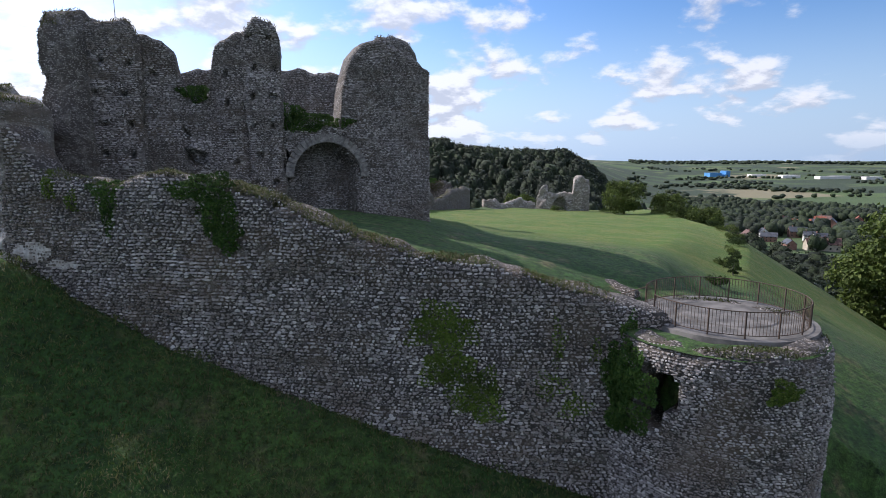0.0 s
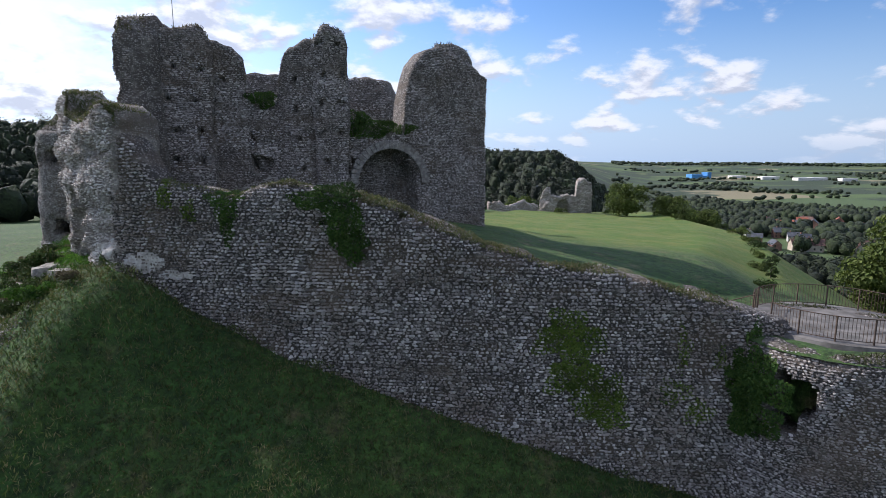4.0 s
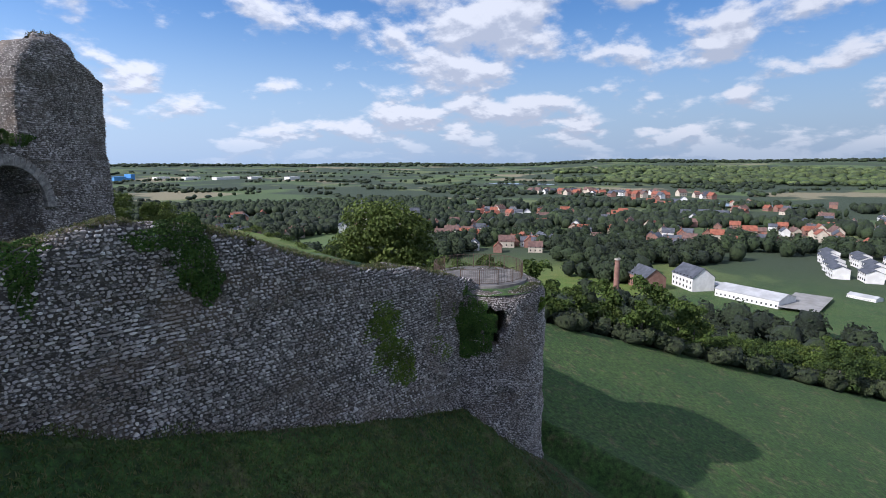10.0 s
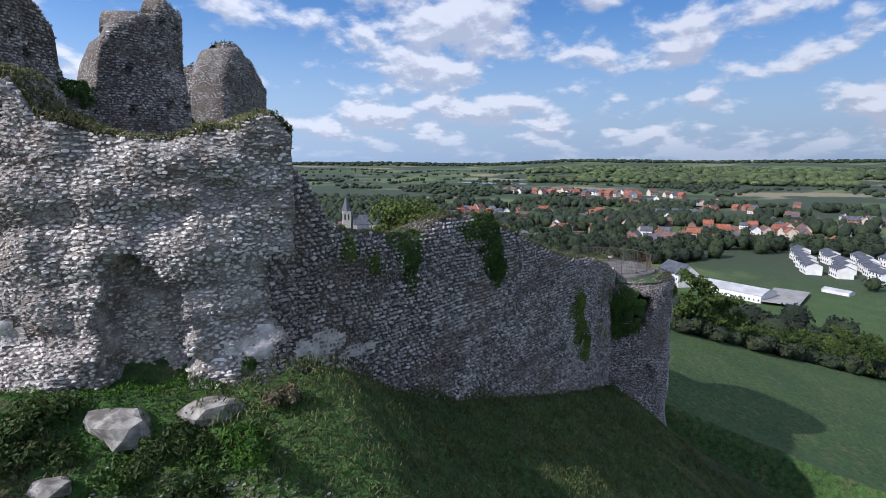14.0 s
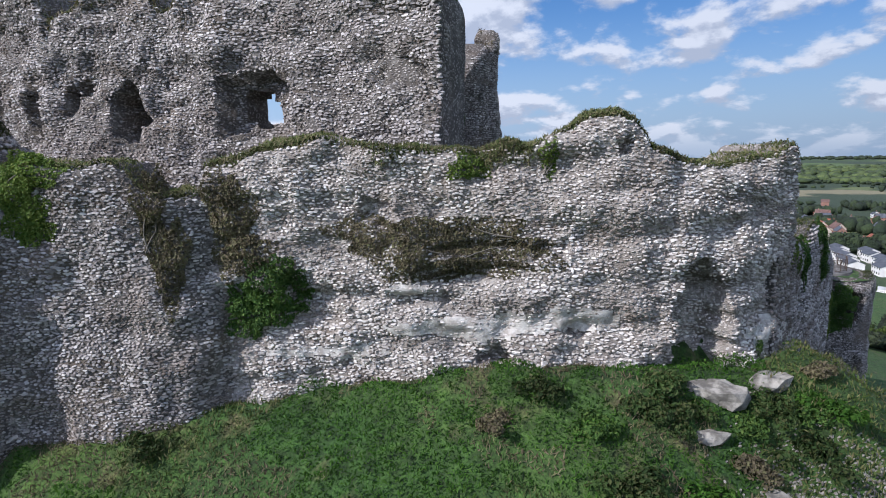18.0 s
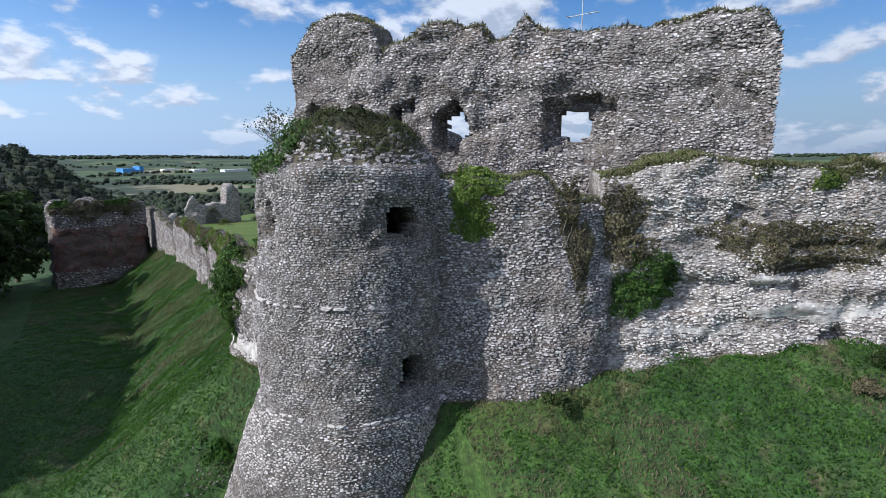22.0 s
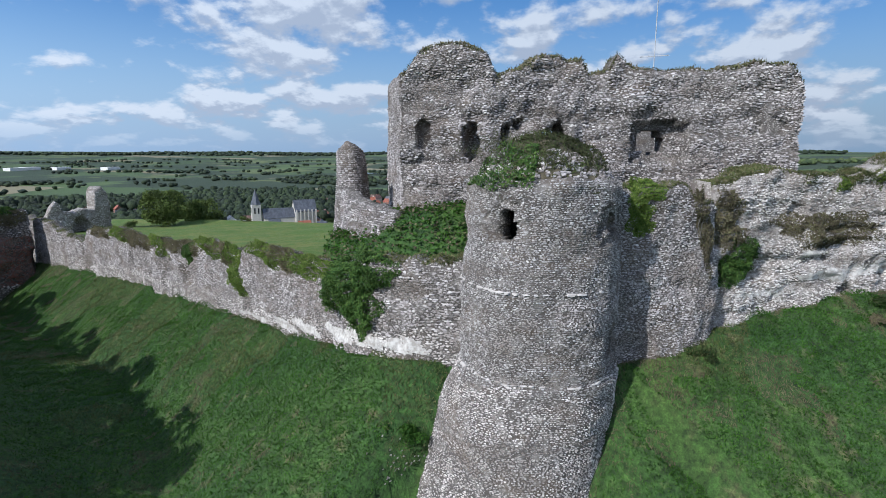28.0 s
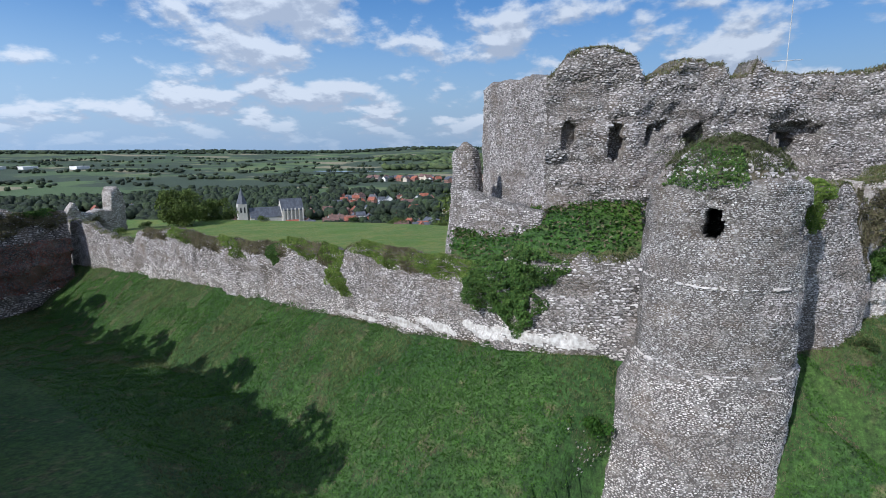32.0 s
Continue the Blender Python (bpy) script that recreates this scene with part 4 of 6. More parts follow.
def tube(name, pts, r, mat, parent, label="", sides=6):
    parts = []
    V, F = [], []
    pts = np.array(pts, float)
    ang = np.arange(sides) * 2 * math.pi / sides
    for k, p in enumerate(pts):
        d = pts[min(k + 1, len(pts) - 1)] - pts[max(k - 1, 0)]
        d /= np.linalg.norm(d)
        u = np.cross(d, [0.01, 0.02, 1.0] if abs(d[2]) < 0.95 else [1.0, 0, 0])
        u /= np.linalg.norm(u)
        v = np.cross(d, u)
        V.append(p + r * (np.cos(ang)[:, None] * u + np.sin(ang)[:, None] * v))
    for k in range(len(pts) - 1):
        F += [(k * sides + i, k * sides + (i + 1) % sides, (k + 1) * sides + (i + 1) % sides, (k + 1) * sides + i) for i in range(sides)]
    return attach(name, mesh(name, np.concatenate(V), np.array(F), mat, True), parent, label)


def gable_roof(w, d, z0, h, mat, parent, over=0.4, name="roof"):
    """A pitched roof with its ridge along x, with thickness."""
    bm = bmesh.new()
    x, y, t = w / 2 + over, d / 2 + over, 0.25
    k = h / (d / 2)
    lo = z0 - over * k
    pts = [(-x, -y, lo), (-x, 0, z0 + h), (-x, y, lo), (-x, y, lo - t), (-x, 0, z0 + h - t), (-x, -y, lo - t)]
    a = [bm.verts.new(p) for p in pts]
    b = [bm.verts.new((-p[0], p[1], p[2])) for p in pts]
    for i in range(6):
        bm.faces.new((a[i], a[(i + 1) % 6], b[(i + 1) % 6], b[i]))
    for q in (a, b[::-1]):
        bm.faces.new((q[0], q[1], q[4], q[5]))
        bm.faces.new((q[1], q[2], q[3], q[4]))
    bmesh.ops.recalc_face_normals(bm, faces=bm.faces[:])
    return part(name, bm, mat, parent)


def house(w, d, h, rise, wall_mat, roof_mat, label, name="house", floors=2, chimney=True):
    top = thing(name, label, "house")
    bm = bmesh.new()
    x, y = w / 2, d / 2
    a = [bm.verts.new(p) for p in ((-x, -y, -6), (-x, y, -6), (-x, y, h), (-x, 0, h + rise - 0.2), (-x, -y, h))]
    b = [bm.verts.new((-p.co.x, p.co.y, p.co.z)) for p in a]
    for i in range(5):
        bm.faces.new((a[i], a[(i + 1) % 5], b[(i + 1) % 5], b[i]))
    bm.faces.new(a[::-1])
    bm.faces.new(b)
    bmesh.ops.recalc_face_normals(bm, faces=bm.faces[:])
    body = part("wall", bm, wall_mat, top)
    roof = gable_roof(w, d, h, rise, roof_mat, top)
    n = max(2, int(w / 3))
    for f in range(floors):
        for i in range(n):
            for sy in (-1, 1):
                cx, cz = -x + w * (i + 0.5) / n, 1.2 + f * 2.8
                box("window", cx - 0.5, cx + 0.5, sy * y - 0.06, sy * y + 0.06, cz, cz + 1.3, GLASS_DARK, top)
    if chimney:
        box("chimney", x * 0.6 - 0.35, x * 0.6 + 0.35, -0.35, 0.35, h + rise - 1, h + rise + 1.1, BRICK_HOUSE, roof)
    return top


# ---- round tower platform and railing ----
PX, PY, PZ = 13.1, 23.5, 13.0
deck = thing("tower_platform", "worn grey concrete platform on the round tower", "platform")
bm = bmesh.new()
bmesh.ops.create_cone(bm, cap_ends=True, segments=64, radius1=3.75, radius2=3.68, depth=0.24, matrix=Matrix.Translation((PX, PY, PZ - 0.12)))
part("slab", bm, SLAB, deck)
bm = bmesh.new()
bmesh.ops.create_cone(bm, cap_ends=True, segments=48, radius1=2.2, radius2=2.1, depth=0.06, matrix=Matrix.Translation((PX + 0.3, PY + 0.3, PZ + 0.02)))
part("raised_disc", bm, SLAB, deck)
fill = t1
a, r = np.meshgrid(np.linspace(0, 2 * math.pi, 49), np.linspace(0, 4.35, 10), indexing="ij")
fx, fy = T1C[0] + r * np.cos(a), T1C[1] + r * np.sin(a)
fz = T1TOP - 0.02 + 0.10 * vnoise(fx, fy, 0 * fx, 0.9) - 0.12 * smooth(r, 3.4, 4.35) - 0.25 * (1 - smooth(np.hypot(fx - PX, fy - PY), 3.5, 3.8))
fi = np.arange(fx.size).reshape(fx.shape)
attach("turf", mesh("turf", np.stack([fx, fy, fz], -1).reshape(-1, 3), np.stack([fi[:-1, :-1], fi[1:, :-1], fi[1:, 1:], fi[:-1, 1:]], -1).reshape(-1, 4), LAND, True), fill)
rail = thing("railing", "rusty iron safety railing with thin upright bars", "railing")
RR = 3.3
gap0, gap1 = math.radians(150), math.radians(186)
angles = np.linspace(gap1, gap0 + 2 * math.pi, 15)
ring_pts = lambda z, k=60: [(PX + RR * math.cos(a), PY + RR * math.sin(a), z) for a in np.linspace(gap1, gap0 + 2 * math.pi, k)]
tube("top_rail", ring_pts(PZ + 1.08), 0.022, RUST, rail)
tube("bottom_rail", ring_pts(PZ + 0.12), 0.018, RUST, rail)
post = mesh("post", *[(lambda q: (q[0], q[1]))((np.array([(sx * 0.025, sy * 0.025, z) for z in (0, 1.1) for sx, sy in ((-1, -1), (1, -1), (1, 1), (-1, 1))]), np.array([(0, 1, 5, 4), (1, 2, 6, 5), (2, 3, 7, 6), (3, 0, 4, 7), (4, 5, 6, 7)])))][0], RUST)
bar = mesh("bar", np.array([(sx * 0.007, sy * 0.007, z) for z in (0.12, 1.07) for sx, sy in ((-1, -1), (1, -1), (1, 1), (-1, 1))]), np.array([(0, 1, 5, 4), (1, 2, 6, 5), (2, 3, 7, 6), (3, 0, 4, 7)]), RUST)
for k, a in enumerate(angles):
    o = attach("post", post, rail)
    o.location = (PX + RR * math.cos(a), PY + RR * math.sin(a), PZ)
    if k < len(angles) - 1:
        for f in np.linspace(a, angles[k + 1], 11)[1:-1]:
            o = attach("bar", bar, rail)
            o.location = (PX + RR * math.cos(f), PY + RR * math.sin(f), PZ)
stair = thing("stair_railing", "sloping iron stair railing beside the tower", "railing")
S0, S1 = np.array((PX - 3.0, PY + 1.3, PZ)), np.array((PX - 4.6, PY + 2.8, PZ - 1.0))
tube("top_rail", [S0 + (0, 0, 1.05), S1 + (0, 0, 1.05)], 0.026, RUST, stair)
tube("bottom_rail", [S0 + (0, 0, 0.1), S1 + (0, 0, 0.1)], 0.018, RUST, stair)
for f in np.linspace(0, 1, 12):
    o = attach("bar", bar, stair)
    o.location = S0 + (S1 - S0) * f
for f in (0, 1):
    o = attach("post", post, stair)
    o.location = S0 + (S1 - S0) * f - np.array((0, 0, 0.1))

# ---- overgrown head of the west tower ----
head = t2
a, r = np.meshgrid(np.linspace(0, 2 * math.pi, 61), np.linspace(0, 3.7, 16), indexing="ij")
hx, hy = T2C[0] + r * np.cos(a), T2C[1] + r * np.sin(a)


def dome(x, y, r):
    return 22.55 + 2.5 * (1 - np.clip(r / 3.75, 0, 1) ** 2.4) + 0.22 * fractal(x, y, 0 * x, 1.3, 3)


hz = dome(hx, hy, r)
hi = np.arange(hx.size).reshape(hx.shape)
attach("mound", mesh("mound", np.stack([hx, hy, hz], -1).reshape(-1, 3), np.stack([hi[:-1, :-1], hi[1:, :-1], hi[1:, 1:], hi[:-1, 1:]], -1).reshape(-1, 4), SOIL, True), head)


def on_mound(n, lo, hi_, r0=0.0, r1=3.7):
    a, r = rng.uniform(lo, hi_, n), np.sqrt(rng.uniform(r0**2, r1**2, n))
    x, y = T2C[0] + r * np.cos(a), T2C[1] + r * np.sin(a)
    out = np.stack([np.cos(a) * (r / 3.2) ** 1.6, np.sin(a) * (r / 3.2) ** 1.6, np.full(n, 0.7)], 1)
    return np.stack([x, y, dome(x, y, r)], 1), out / np.linalg.norm(out, axis=1)[:, None]


WEED = leaf_material("olive_weeds", [(0.045, 0.055, 0.018), (0.08, 0.08, 0.034), (0.13, 0.105, 0.06), (0.06, 0.085, 0.022)], 0.8)
p, nn = on_mound(1500, 0, 6.28, 2.3)
V, F = stones(p, nn, 0.26, 0.17, rng, 0.09)
attach("rubble_heap", mesh("rubble_heap", V, F, FLINT), head, kind="stuff")
for lo, hi_, n, mat, size, r0, r1, tall, label in ((2.0, 3.1, 4200, IVY, 0.14, 2.2, 4.1, 0.9, "bright green leafy bush on the tower head"), (0.0, 6.28, 9000, WEED, 0.34, 0.0, 3.2, 0.45, "olive and brown weeds on the tower head"),
                                                   (0.0, 6.28, 4200, WEED, 0.3, 2.6, 3.9, 0.3, "dry weeds hanging from the tower's rim")):
    p, nn = on_mound(n, lo, hi_, r0, r1)
    ok = vnoise(p[:, 0], p[:, 1], p[:, 2], 0.9) > rng.uniform(-0.8, 0.4, n)
    p, nn = p[ok], nn[ok]
    p[:, 2] += rng.uniform(-0.1, tall, len(p)) * (0.6 + 0.6 * vnoise(p[:, 0], p[:, 1], p[:, 2], 0.7)) - (0.5 if r0 > 2.4 else 0.0) * rng.uniform(0, 1, len(p))
    b = thing("shrub", label, "shrub")
    attach("foliage", leaf_mesh("foliage", p, nn, size, mat, rng, -1.4 if mat is WEED else 0.6, 0.16 if mat is WEED else 0.65), b)
for k, (a, tall) in enumerate(((2.3, 1.5), (2.55, 1.2), (2.05, 1.0), (3.3, 0.8))):
    base = np.array([T2C[0] + 2.9 * math.cos(a), T2C[1] + 2.9 * math.sin(a), 23.6])
    b, twigs, tips = thing("twiggy_bush", "thin bare twigs with sparse leaves on the tower head", "bush"), [], []
    for j in range(9):
        tip = base + rng.normal(0, 0.5, 3) * np.array([1, 1, 0.2]) * tall + np.array([0.3 * math.cos(a), 0.3 * math.sin(a), tall * rng.uniform(0.6, 1.1)])
        limb(twigs, base, tip, 0.018, 0.006, 4)
        tips.append(tip + rng.normal(0, 0.16, (22, 3)))
    attach("twigs", mesh("twigs", np.concatenate([q[0] for q in twigs]), np.concatenate([q[1] for q in twigs]), BARK, True), b)
    tips = np.concatenate(tips)
    attach("leaves", leaf_mesh("leaves", tips, rng.normal(0, 1, tips.shape), 0.1, WEED, rng), b)

# ---- lime plaster, ivy and wall plants ----
LIME = plain("old_lime", (0.36, 0.325, 0.285), (0.62, 0.585, 0.53), 3.2, 0.95, 0.0, 1.0)
plaster(B, [(9.2, 16.7, 3.0, 0.5), (12.4, 17.0, 2.4, 0.6), (4.5, 15.7, 2.6, 0.35), (20.6, 16.2, 1.0, 0.7), (7.0, 18.1, 1.0, 0.25)], LIME, "white lime plaster remains low on the west wall")
plaster(A, [(1.6, 15.6, 1.2, 0.5), (3.2, 15.0, 1.0, 0.35)], LIME, "pale plaster remains at the wall's corner")
plaster(CW, [(76, 9.3, 3, 0.3), (82, 10.2, 3, 0.4), (86.5, 10.9, 3, 0.45), (91, 11.7, 3, 0.5), (95, 12.2, 3, 0.6), (98, 12.6, 2, 0.6)], LIME, "pale chalky footing of the northwest wall")

ivy(T1, [(7.7, 11.0, 1.4, 1.3), (9.0, 11.3, 1.1, 1.1), (8.7, 9.9, 1.1, 1.1), (8.4, 9.2, 0.7, 0.6)], "thick green ivy hanging beside the breach in the tower", 5200, 0.7, 0.19)
ivy(T1, [(14.6, 11.6, 0.6, 0.5)], "small light green plant on the tower rim", 500, 0.35, 0.16, IVY_LIGHT)
ivy(A, [(10.9, 18.7, 1.5, 0.7), (11.6, 17.4, 0.9, 1.0), (11.9, 16.6, 0.8, 0.7)], "green ivy spilling over the wall top", 2600, 0.35, 0.17)
ivy(A, [(5.9, 18.6, 0.9, 0.5), (6.0, 17.7, 0.5, 1.0)], "narrow ivy tongue hanging down the wall", 1100, 0.25, 0.16)
ivy(A, [(2.9, 18.8, 0.35, 0.7), (4.1, 18.1, 0.35, 0.5)], "small light ivy sprig on the wall", 400, 0.15, 0.15, IVY_LIGHT)
ivy(A, [(21.6, 12.9, 1.5, 1.0), (21.9, 11.2, 1.2, 1.2), (23.2, 9.7, 1.2, 1.2)], "large olive green ivy patch on the wall face", 3400, 0.22, 0.17, IVY_LIGHT)
ivy(A, [(26.6, 12.2, 0.3, 1.1), (28.2, 11.9, 0.25, 0.6), (26.3, 10.3, 0.7, 0.6), (27.4, 9.4, 0.7, 0.6)], "thin creeper trails on the wall face", 700, 0.1, 0.15, IVY_LIGHT)
ivy(A, [(29.4, 11.8, 0.6, 1.5)], "dark ivy in the corner by the tower", 900, 0.4, 0.18)
ivy(B, [(9.2, 22.3, 0.7, 0.45)], "bright green fern tuft on the wall", 500, 0.25, 0.15, IVY_LIGHT)
ivy(B, [(11.9, 22.6, 0.3, 0.6)], "light creeper on the wall", 260, 0.2, 0.14, IVY_LIGHT)
ivy(B, [(2.2, 17.9, 1.2, 1.1), (1.6, 17.2, 1.3, 0.9), (2.7, 18.6, 0.7, 0.6)], "leafy green bush growing out of the wall", 2600, 0.8, 0.19, IVY)
ivy(B, [(0.8, 20.6, 0.9, 1.8), (1.4, 19.4, 0.9, 0.8)], "bare twiggy creeper on the wall", 1300, 0.4, 0.22, SCRUB)
ivy(B, [(6.6, 19.9, 2.2, 0.8), (9.6, 19.6, 2.6, 0.9), (8.6, 19.0, 2.2, 0.7)], "brown dry scrub on a broken ledge", 3600, 0.25, 0.2, SCRUB)
ivy(B, [(20.4, 15.6, 0.3, 0.3)], "small green plant at the wall corner", 160, 0.3, 0.14, IVY)
ivy(BUTT, [(1.9, 22.2, 1.1, 0.7), (1.6, 21.0, 0.8, 1.0), (2.0, 20.3, 0.6, 0.6)], "bright ivy curtain on the buttress top", 2400, 0.35, 0.18, IVY_LIGHT)
ivy(BUTT, [(5.8, 21.0, 0.5, 1.6), (6.3, 19.2, 0.6, 1.5)], "dark creeper in the corner of the buttress", 1200, 0.35, 0.2, SCRUB)
ivy(CW, [(71.5, 14.6, 2.0, 1.0), (72.4, 12.6, 1.6, 1.3), (73.4, 11.6, 1.4, 0.8)], "yellow green ivy patch on the broken wall", 2600, 0.45, 0.26, IVY_LIGHT)
ivy(CW, [(62.0, 13.4, 1.4, 1.0)], "green bush on the broken wall", 1200, 0.7, 0.26, IVY)
ivy(CW, [(93.5, 15.8, 2.6, 1.8), (91.0, 14.8, 1.8, 1.6), (94.5, 14.2, 1.8, 1.6), (95.5, 17.0, 2.0, 1.4)], "huge dark ivy mass over the wall beside the keep", 6500, 1.1, 0.26, IVY)
for s0 in (33, 40, 43, 47, 52, 57, 61, 66, 69, 78, 81, 84, 88):
    ivy(CW, [(s0, float(np.interp(s0, CW.s, CW.tz)) - 0.3, 3.4, 0.7), (s0 + 2, float(np.interp(s0 + 2, CW.s, CW.tz)) - 0.9, 1.6, 0.6)], "weeds hanging from the broken wall top", 1900, 0.3, 0.22, SCRUB if s0 % 2 else IVY_LIGHT, "wall_weeds", "weeds")
ivy(KS2, [(14.2, 22.9, 2.6, 0.7), (12.6, 23.4, 0.9, 1.0)], "green shrubs growing above the arch", 1800, 0.7, 0.24, IVY)
ivy(KS2, [(5.3, 24.9, 1.0, 0.6)], "shrub in the gap of the keep wall", 600, 0.5, 0.22, IVY)
crest(A, "rough grass along the south wall top", 2.4, 29, 15000, 0.22, TUSSOCK)
crest(B, "long olive grass along the west wall top", 0, 22, 30000, 0.24, TUSSOCK)
crest(BUTT, "grass on the buttress top", 0, 7.5, 6000, 0.24, TUSSOCK)
crest(CW, "grass and weeds on the northwest wall top", 2, 102, 22000, 0.34, TUSSOCK)
crest(KW, "weeds on the keep's west wall top", 0, 26, 2600, 0.45, SCRUB)
crest(KW, "green grass tufts on the keep's west wall top", 0, 26, 12000, 0.22, TUSSOCK)
crest(KS1, "weeds on the keep's corner top", 0, 6, 700, 0.4, SCRUB)
crest(KS4, "weeds on the keep's right turret", 0, 12, 700, 0.4, SCRUB)
crest(KS3, "weeds on the keep's middle turret", 0, 8, 500, 0.4, SCRUB)
crest(T1, "tufts of grass and dry weeds round the tower rim", 0, 28, 6500, 0.22, WEED, 0.9)

# arch ring of dressed stone
arch = thing("stone_arch", "round arch of weathered grey dressed stones in the keep wall", "arch")
ks = along(KA, KB, (4, -1.0), (28, -1.0))
kd = (np.array(ks[1]) - np.array(ks[0])) / 24.0
kn = np.array([kd[1], -kd[0]])
for k, a in enumerate(np.linspace(0.05, math.pi - 0.05, 25)):
    s, z = 14.7 - math.cos(a) * 3.0, 18.65 + math.sin(a) * 3.0
    c = np.array(ks[0]) + kd * s + kn * (1.0 + float(np.interp(s + 4, [11.4, 18, 27.5], [0.3, 0.5, -0.6])) - 0.12)
    bm = bmesh.new()
    bmesh.ops.create_cube(bm, size=1.0, matrix=Matrix.Translation((c[0], c[1], z)) @ Matrix.Rotation(math.atan2(kd[1], kd[0]), 4, "Z") @ Matrix.Rotation(-(math.pi - a) + math.pi / 2, 4, "Y") @ Matrix.Diagonal((0.36, 0.55, 0.66, 1)))
    bmesh.ops.bevel(bm, geom=bm.edges[:], offset=0.03, segments=1, affect="EDGES")
    part("voussoir", bm, OLD_ASHLAR, arch)

# mast with aerial on the keep
mast = thing("aerial_mast", "thin grey metal mast with an aerial on the keep", "aerial")
mx, my, mz = -25.6, 47.6, 29.8
tube("pole", [(mx, my, mz - 1), (mx, my, mz + 5.2)], 0.03, SHEET, mast)
tube("boom", [(mx - 0.2, my - 0.9, mz + 0.75), (mx + 0.2, my + 0.9, mz + 0.75)], 0.025, SHEET, mast)
for f in (-0.8, -0.4, 0.4, 0.8):
    tube("element", [(mx + 0.22 * f - 0.3, my + f, mz + 0.75), (mx + 0.22 * f + 0.3, my + f, mz + 0.75)], 0.015, SHEET, mast)

# stub tower and low wall beside the keep
ST = Course([(-22.9, 71.5), (-24.4, 71.4), (-24.4, 69.8), (-22.9, 69.7)], [(0, 10), (5, 10)], [(0, 24.6), (1.5, 24.9), (3, 24.8), (4.5, 24.4)], 0.7, res=0.3, rough=0.15, batter=0.09)
wall("wall_stub", "tall leaning stub of flint wall beside the keep", [ST], STONE_MID, FLINT, 0.24, 0.16, 0.06)
LW2 = Course([(-24.6, 69.6), (-28.2, 66.6), (-30.4, 63.4)][::-1], [(0, 11), (8, 11)], [(0, 20.4), (5, 20.6), (8, 21.4)], 1.4, res=0.4, rough=0.18)
wall("wall_link", "low flint wall joining the stub to the keep", [LW2], STONE_MID, FLINT, 0.24, 0.16, 0.06, (0, 1))

# earth bank between the keep and the northwest wall
bank = thing("earth_bank", "grassy earth bank against the keep", "bank", "structure")
u, v = np.meshgrid(np.linspace(0, 1, 40), np.linspace(0, 1, 22), indexing="ij")
by = 57.5 + 13.5 * u
wx = np.interp(by, [57, 61.5, 66, 70.3, 75.8], [-36.4, -36.2, -34.4, -30.6, -26.7]) + 1.3
bx = wx + v * (np.interp(by, [57, 64, 72], [-28.5, -28.8, -23.5]) - wx)
bz = 15.6 + 5.2 * np.sin(np.clip(v * 1.15, 0, 1) * math.pi / 2) * (1 - 0.55 * smooth(u, 0.25, 1.0)) + 0.3 * fractal(bx, by, 0 * bx, 2.2, 3) - 2.5 * (1 - smooth(v, 0, 0.1))
bi = np.arange(u.size).reshape(u.shape)
attach("turf", mesh("turf", np.stack([bx, by, bz], -1).reshape(-1, 3), np.stack([bi[:-1, :-1], bi[1:, :-1], bi[1:, 1:], bi[:-1, 1:]], -1).reshape(-1, 4), LAND, True), bank)
p = np.stack([bx, by, bz], -1).reshape(-1, 3)
p = p[rng.integers(0, len(p), 9000)] + rng.normal(0, 0.22, (9000, 3)) * np.array([1, 1, 0.3])
p[:, 2] += 0.15
for mat, lab, sl, size in ((NETTLE, "bright nettles on the bank", slice(0, 5200), 0.26), (SCRUB, "dry weeds on the bank", slice(5200, 6800), 0.3)):
    w = thing("bank_weeds", lab, "weeds", "stuff")
    attach("leaves", leaf_mesh("leaves", p[sl], np.tile([0, 0, 1.0], (len(p[sl]), 1)), size, mat, rng, 0.2), w, kind="stuff")

# far gatehouse ruin in the court
GH = Course([(33.5, 171), (36, 169.3), (45, 167.6), (49.5, 169)], [(0, 0), (20, 0)], [(0, 9), (1.5, 12), (3.0, 12), (3.6, 9.5), (8, 10.3), (11.2, 9.6), (11.8, 13.8), (14, 14.6), (15.5, 14)], 3.0,
            holes=[(5.6, 9.2, 0, 8.3, 2.8)], arch=[(5.6, 9.2, 0, 8.3)], res=0.35, rough=0.35, rag=0.5)
wall("gatehouse_ruin", "small ruined gatehouse with an arched doorway across the lawn", [GH], STONE_PALE, FLINT_PALE, 0.55, 0.4, 0.08)
GW = Course([(16, 158), (24, 163), (33, 170)], [(0, 1), (22, 0)], [(0, 9), (8, 7.5), (14, 8), (22, 7)], 1.5, res=0.7, rough=0.3, rag=0.7)
wall("court_wall", "low broken wall beyond the lawn", [GW], STONE_PALE, FLINT_PALE, 0.55, 0.4, 0.08)
